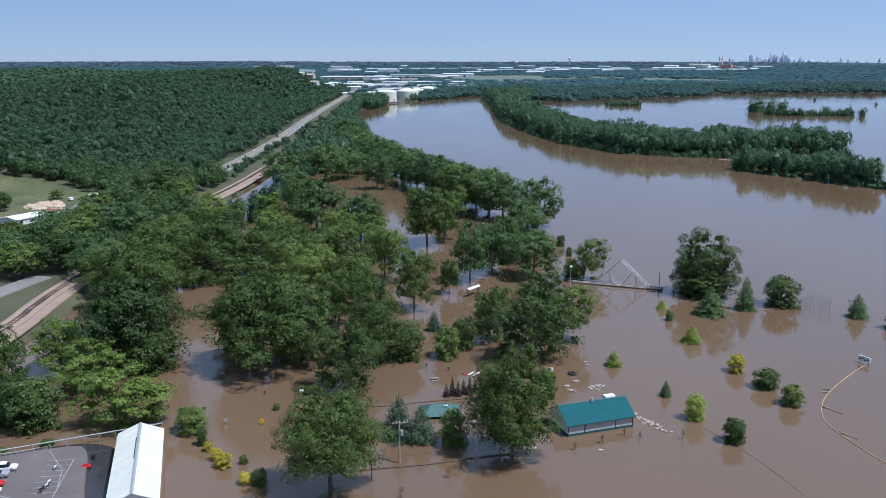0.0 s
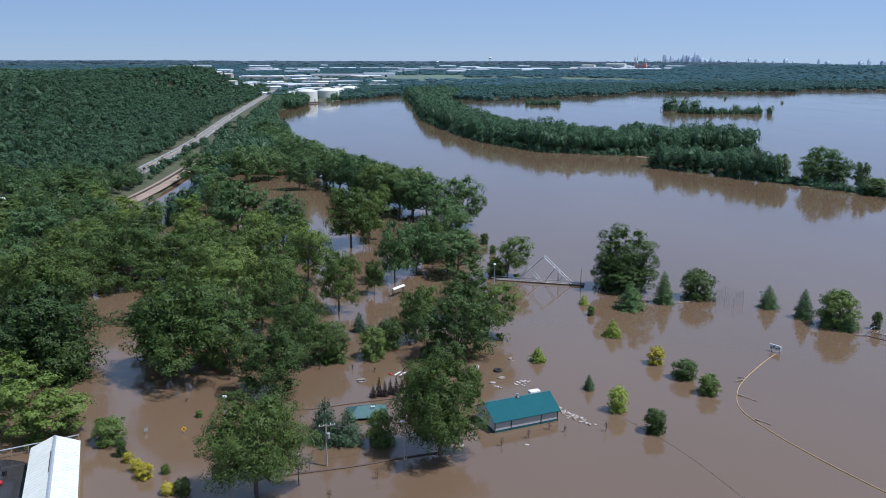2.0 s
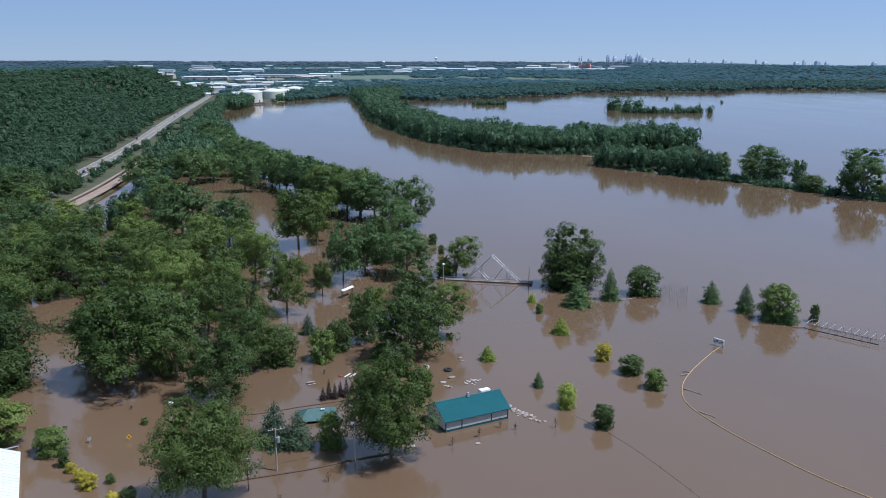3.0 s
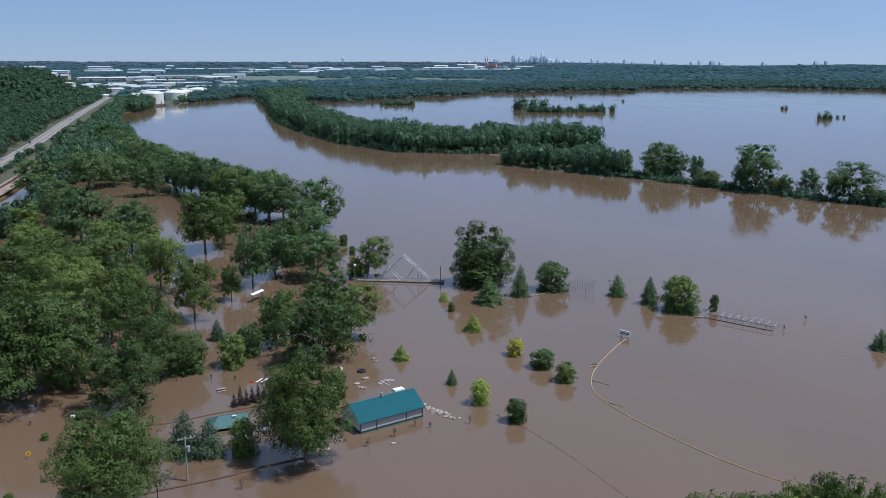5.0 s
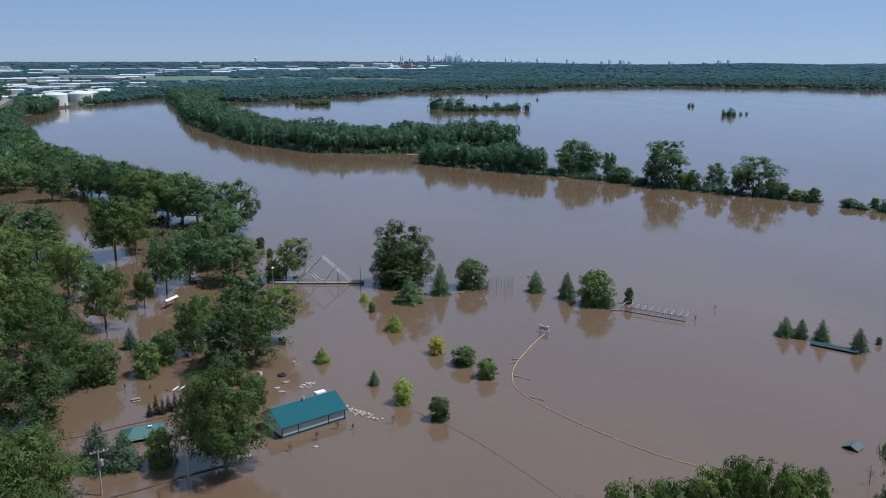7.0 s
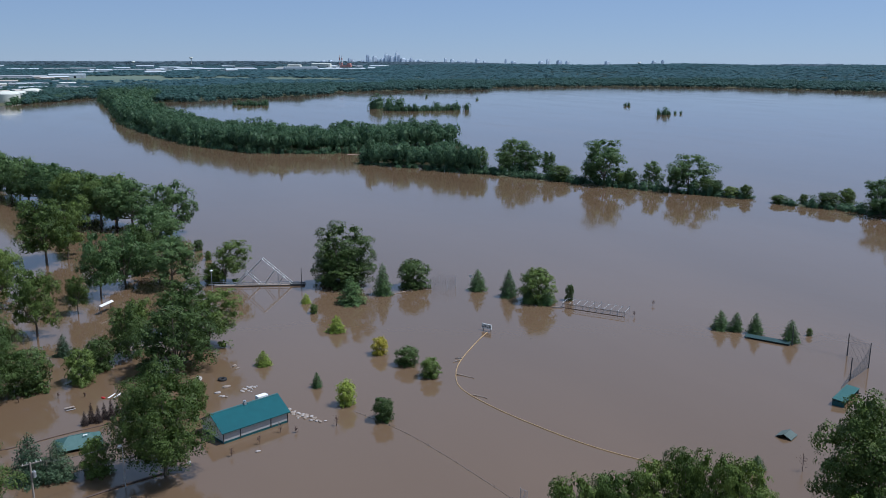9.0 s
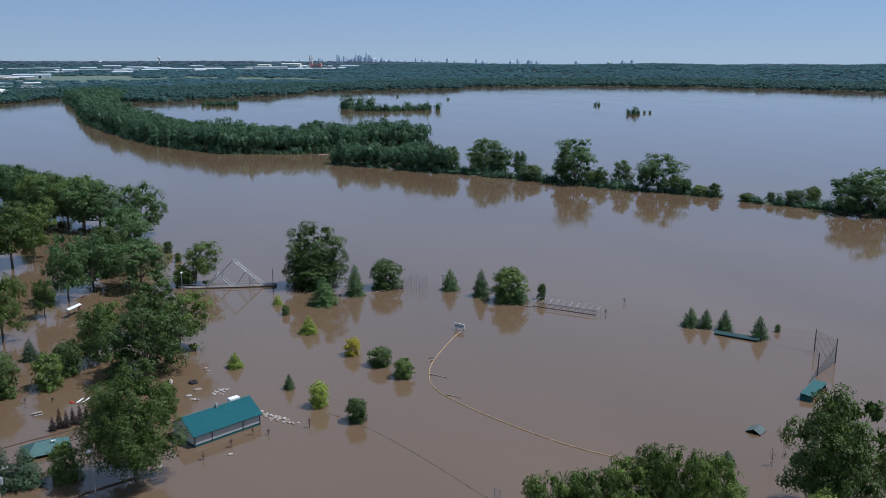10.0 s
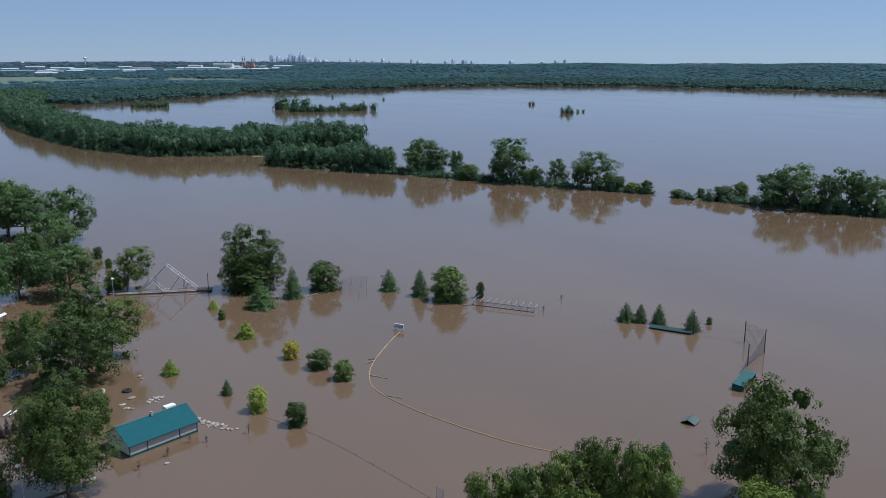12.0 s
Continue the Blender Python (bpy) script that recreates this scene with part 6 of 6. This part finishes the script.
house(-212, 426, 3.5, 62, 18, 13, 3.2, 4.0, SIDING, METAL_WHITE, "low building with a broad white roof beside the drive")
house(-206, 447, 3.6, 5, 5, 4, 2.5, 3.2, SIDING, BRICK, "small red shed beside the sand heaps")
house(-205, 501, 3.6, 5, 6, 3.5, 2.4, 3.2, PAINT_WHITE, METAL_WHITE, "small white shed at the end of the drive")
house(-158, 262, 2.2, 5, 14, 8, 3.0, 4.2, SIDING, METAL_WHITE, "pale-roofed depot building beside the railway")

for k, (x, y, r, h) in enumerate([(-236, 473, 4, 2.2), (-232, 479, 5, 2.6), (-228, 474, 5, 2.4), (-225, 479, 5, 2.8), (-221, 475, 4, 2.2), (-218, 465, 5, 1.0), (-229, 468, 4, 1.2)]):
    bm = BM()
    bmesh.ops.create_icosphere(bm, subdivisions=3, radius=1)
    for v in bm.verts:
        q = 1 + 0.3 * noise.noise(v.co * 2.2 + Vector((k * 3.1, k, 0)))
        v.co = Vector((v.co.x * r * q, v.co.y * r * q, v.co.z * h * q))
    ob = part("sand_heap", bm, SAND, None)
    ob.matrix_basis = pose(x * 0.99 + 5, y * 0.99, 3.6, 0, 0, k * 50)
    tagged(ob, "tan heap of sand and gravel on the lawn", "sand heap", "sand heaps")
for k, (x, y) in enumerate([(-192, 459), (-188, 456), (-185, 456.5), (-218, 496), (-182, 450)]):
    root = thing("parked_trailer", pose(x * 0.99, y * 0.99, 3.7, 0, 0, 20 + k * 40), "small white trailer parked on the grass", "trailer", "white trailers")
    bm = BM()
    box(bm, 0, 0, 0.5, 3.4, 1.9, 1.6, 0, 0.12)
    part("body", bm, CAR_WHITE, root)
    for s in (-1, 1):
        bm = BM()
        bar(bm, (0, s * 0.85, 0.35), (0, s * 1.05, 0.35), 0.35, 0.35, 12)
        part("wheel", bm, BLACK, root)

# ---------------------------------------------------------------- tank farm and industry beyond the bend
for x, y, r, h in ((-132, 1690, 15, 15), (-98, 1705, 19, 20), (-108, 1790, 18, 16), (-62, 1850, 23, 15), (-18, 2040, 22, 14), (-45, 1990, 18, 12)):
    root = thing("storage_tank", pose(x, y, float(land(x, y)) - 0.5), "large white domed storage tank on the river bank", "storage tank", "tanks of the tank farm")
    bm = BM()
    bar(bm, (0, 0, 0), (0, 0, h), r, r, 40)
    part("shell", bm, METAL_WHITE, root)
    bm = BM()
    bmesh.ops.create_uvsphere(bm, u_segments=32, v_segments=12, radius=1, matrix=Matrix.Translation((0, 0, h - 0.2)) @ Matrix.Diagonal((r, r, r * 0.3, 1)))
    part("dome", bm, METAL_WHITE, root, "", True)
    bm = BM()
    for k in range(40):
        a, b = 2 * math.pi * k / 40, 2 * math.pi * (k + 1) / 40
        bar(bm, (r * math.cos(a), r * math.sin(a), h + 0.8), (r * math.cos(b), r * math.sin(b), h + 0.8), 0.15, 0.15, 4)
    part("railing", bm, GALV, root)
dock = thing("river_dock", pose(-88, 1660, 0, 0, 0, 60), "brown river dock below the tank farm", "dock")
bm = BM()
box(bm, 0, 0, 1.0, 40, 9, 2.2)
part("deck", bm, RUST, dock)
for k in range(6):
    bm = BM()
    bar(bm, (-18 + k * 7.2, 0, -2), (-18 + k * 7.2, 0, 8 if k in (1, 4) else 1.2), 0.9, 0.9, 8)
    part("pile", bm, DARK_POLE, dock)


def warehouse(x, y, length, depth, h, turn, wall, roof, label="long white-roofed warehouse in the distant industrial district"):
    root = thing("far_warehouse", pose(x, y, float(land(x, y)) - 0.5, 0, 0, turn), label, "warehouse", "far industrial district")
    bm = BM()
    box(bm, 0, 0, 0, length, depth, h)
    part("wall", bm, wall, root)
    bm = BM()
    prism(bm, [(-depth / 2 - 0.6, h), (depth / 2 + 0.6, h), (0, h + 2.5)], -length / 2 - 0.6, length / 2 + 0.6)
    part("roof", bm, roof, root)
    n = int(length / 22)
    for k in range(n):
        bm = BM()
        box(bm, -length / 2 + (k + 0.5) * length / n, -depth / 2 - 0.1, 0.5, 8, 0.3, h * 0.55)
        part("loading_door", bm, GLASS_DARK if k % 2 else GALV, root)


WH = [(-330, 3090, 150, 60, 12), (-210, 3120, 90, 60, 12), (-75, 3230, 190, 70, 13), (30, 3200, 110, 60, 10), (85, 3330, 120, 60, 13), (-120, 2790, 110, 45, 9),
      (-30, 2800, 70, 40, 9), (-250, 2620, 110, 50, 8), (-175, 2480, 60, 40, 9), (-330, 2480, 90, 40, 9), (35, 2350, 60, 30, 7), (75, 2480, 80, 40, 8), (-20, 2520, 70, 40, 8)]
for k, (x, y, l, d, h) in enumerate(WH):
    warehouse(x, y, l, d, h, (k * 7) % 11 - 5, (FAR_TAN, FAR_WHITE_HAZED, SIDING)[k % 3], (FAR_WHITE_HAZED, ROOF_GREY)[k % 3 == 2])
FAR_WH = [(330, 3900, 160), (520, 3960, 90), (640, 3950, 200), (820, 3900, 140), (960, 3860, 90), (1080, 3830, 150), (1230, 3800, 170), (1330, 3780, 90),
          (-420, 3800, 120), (-560, 3600, 100), (-250, 3980, 140), (-90, 4050, 170), (110, 4060, 190), (230, 3700, 60), (420, 3650, 80), (-700, 3900, 90)]
for k, (x, y, l) in enumerate(FAR_WH):
    warehouse(x, y, l, 60, 9 + 7 * (k % 4 == 1), 6 - (k * 5) % 13, FAR_WHITE_HAZED, FAR_WHITE_HAZED if k % 4 else ROOF_GREY)

spread = random.Random(11)
for k in range(46):
    a = radians(spread.uniform(-13, 21))
    r = spread.uniform(3650, 4350)
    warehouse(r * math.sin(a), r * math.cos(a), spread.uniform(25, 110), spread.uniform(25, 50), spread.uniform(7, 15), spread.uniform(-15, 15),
              FAR_WHITE_HAZED if k % 3 else SIDING, FAR_WHITE_HAZED if k % 4 else ROOF_GREY, "pale distant industrial building among trees")
for k in range(60):
    a = radians(spread.uniform(-9.5, 1.5))
    r = spread.uniform(1950, 3300)
    warehouse(r * math.sin(a), r * math.cos(a), spread.uniform(12, 55), spread.uniform(10, 30), spread.uniform(5, 11), spread.uniform(-15, 15),
              (FAR_WHITE_HAZED, SIDING, FAR_TAN)[k % 3], (FAR_WHITE_HAZED, ROOF_GREY, METAL_WHITE, FAR_TAN)[k % 4], "pale industrial building beyond the tank farm")

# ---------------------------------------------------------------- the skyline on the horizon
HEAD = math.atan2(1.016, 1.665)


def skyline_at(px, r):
    """A place r metres off on the skyline, at pixel column px of the camera's view towards HEAD."""
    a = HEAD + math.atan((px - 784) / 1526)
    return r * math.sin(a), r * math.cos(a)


def tower(px, top, wide, mat, spire=0.0):
    r = 4820
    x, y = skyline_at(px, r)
    # height and width fitted to pixel sizes in the camera's view
    k = r / 1487 * 0.98
    z1 = 85 + (106 - top) * k
    w = wide * k
    z0 = float(land(x, y)) - 3
    root = thing("skyscraper", pose(x, y, z0, 0, 0, 40 - math.degrees(HEAD) + (px * 13) % 20 - 10), "pale hazy high-rise on the distant city skyline", "skyscraper", "city skyline")
    h = z1 - z0
    bm = BM()
    box(bm, 0, 0, 0, w, w * 0.8, h * 0.86)
    part("shaft", bm, mat, root)
    bm = BM()
    box(bm, 0, 0, h * 0.86 - 0.01, w * 0.72, w * 0.6, h * 0.14)
    part("crown", bm, mat, root)
    for j in range(3):
        bm = BM()
        box(bm, -w * 0.3 + j * w * 0.3, -w * 0.4 - 0.15, h * 0.1, w * 0.12, 0.4, h * 0.7)
        part("window_strip", bm, CITY_DARK, root)
    if spire:
        bm = BM()
        bar(bm, (0, 0, h), (0, 0, h + spire * k), w * 0.12, 0.5, 6)
        part("spire", bm, mat, root)


for k, (px, top, w) in enumerate([(447, 105, 5), (453, 107, 4), (471, 108, 5), (480, 99, 5), (484, 103, 4), (493, 101, 7), (500, 107, 5), (507, 105, 7), (514, 97, 6),
                                  (519, 99, 4), (525, 101, 8), (533, 95, 5), (537, 99, 4), (544, 104, 8), (552, 107, 7), (559, 104, 4), (566, 108, 6), (575, 107, 8)]):
    tower(px, top, w, CITY if k % 3 else CITY_DARK, 4.0 if px in (533, 559) else 0)
for k, (px, top, w) in enumerate([(588, 109, 6), (602, 108, 4), (621, 104, 4), (633, 106, 6), (645, 109, 5), (660, 109, 6), (678, 105, 6), (690, 109, 4), (728, 106, 3),
                                  (742, 109, 8), (790, 109, 7), (802, 106, 5), (822, 108, 8), (836, 109, 6), (905, 109, 7), (985, 108, 6), (1000, 107, 4), (412, 108, 6), (398, 109, 8)]):
    tower(px, top, w, CITY if k % 4 else CITY_DARK)

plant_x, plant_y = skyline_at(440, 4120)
pz = float(land(plant_x, plant_y))
plant = thing("power_plant", pose(plant_x, plant_y, pz - 1, 0, 0, -31), "distant red-brick power plant with red and white chimneys", "power plant")
bm = BM()
box(bm, 0, 0, 0, 52, 30, 22)
box(bm, 16, 0, 22, 16, 26, 9)
part("boiler_house", bm, BRICK_HAZED, plant)
for x, h in ((-30, 68), (-19, 66)):
    for j in range(6):
        bm = BM()
        bar(bm, (x, 0, h * j / 6), (x, 0, h * (j + 1) / 6), 3.6 - 0.2 * j, 3.4 - 0.2 * j, 12)
        part("chimney", bm, BRICK_HAZED if j % 2 == 0 else PAINT_WHITE, plant)
bm = BM()
bar(bm, (30, 0, 20), (110, 0, 3), 2, 2, 6)
part("conveyor", bm, GALV, plant)
for k, (px, r, l, h) in enumerate([(395, 4150, 90, 26), (345, 4100, 60, 22), (320, 4080, 40, 12)]):
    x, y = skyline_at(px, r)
    warehouse(x, y, l, 40, h, -31, METAL_WHITE, METAL_WHITE, "pale distant factory block on the bottomland")
for px, r, h in ((150, 4600, 40), (38, 4500, 25), (960, 4700, 18)):
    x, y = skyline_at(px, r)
    root = thing("water_tower", pose(x, y, float(land(x, y)) - 1), "white water tower on the far horizon", "water tower", "water towers")
    bm = BM()
    bar(bm, (0, 0, 0), (0, 0, h), 2, 2, 8)
    part("stem", bm, METAL_WHITE, root)
    bm = BM()
    bmesh.ops.create_uvsphere(bm, u_segments=12, v_segments=8, radius=7, matrix=Matrix.Translation((0, 0, h)) @ Matrix.Diagonal((1.3, 1.3, 0.7, 1)))
    part("bowl", bm, METAL_WHITE, root, "", True)
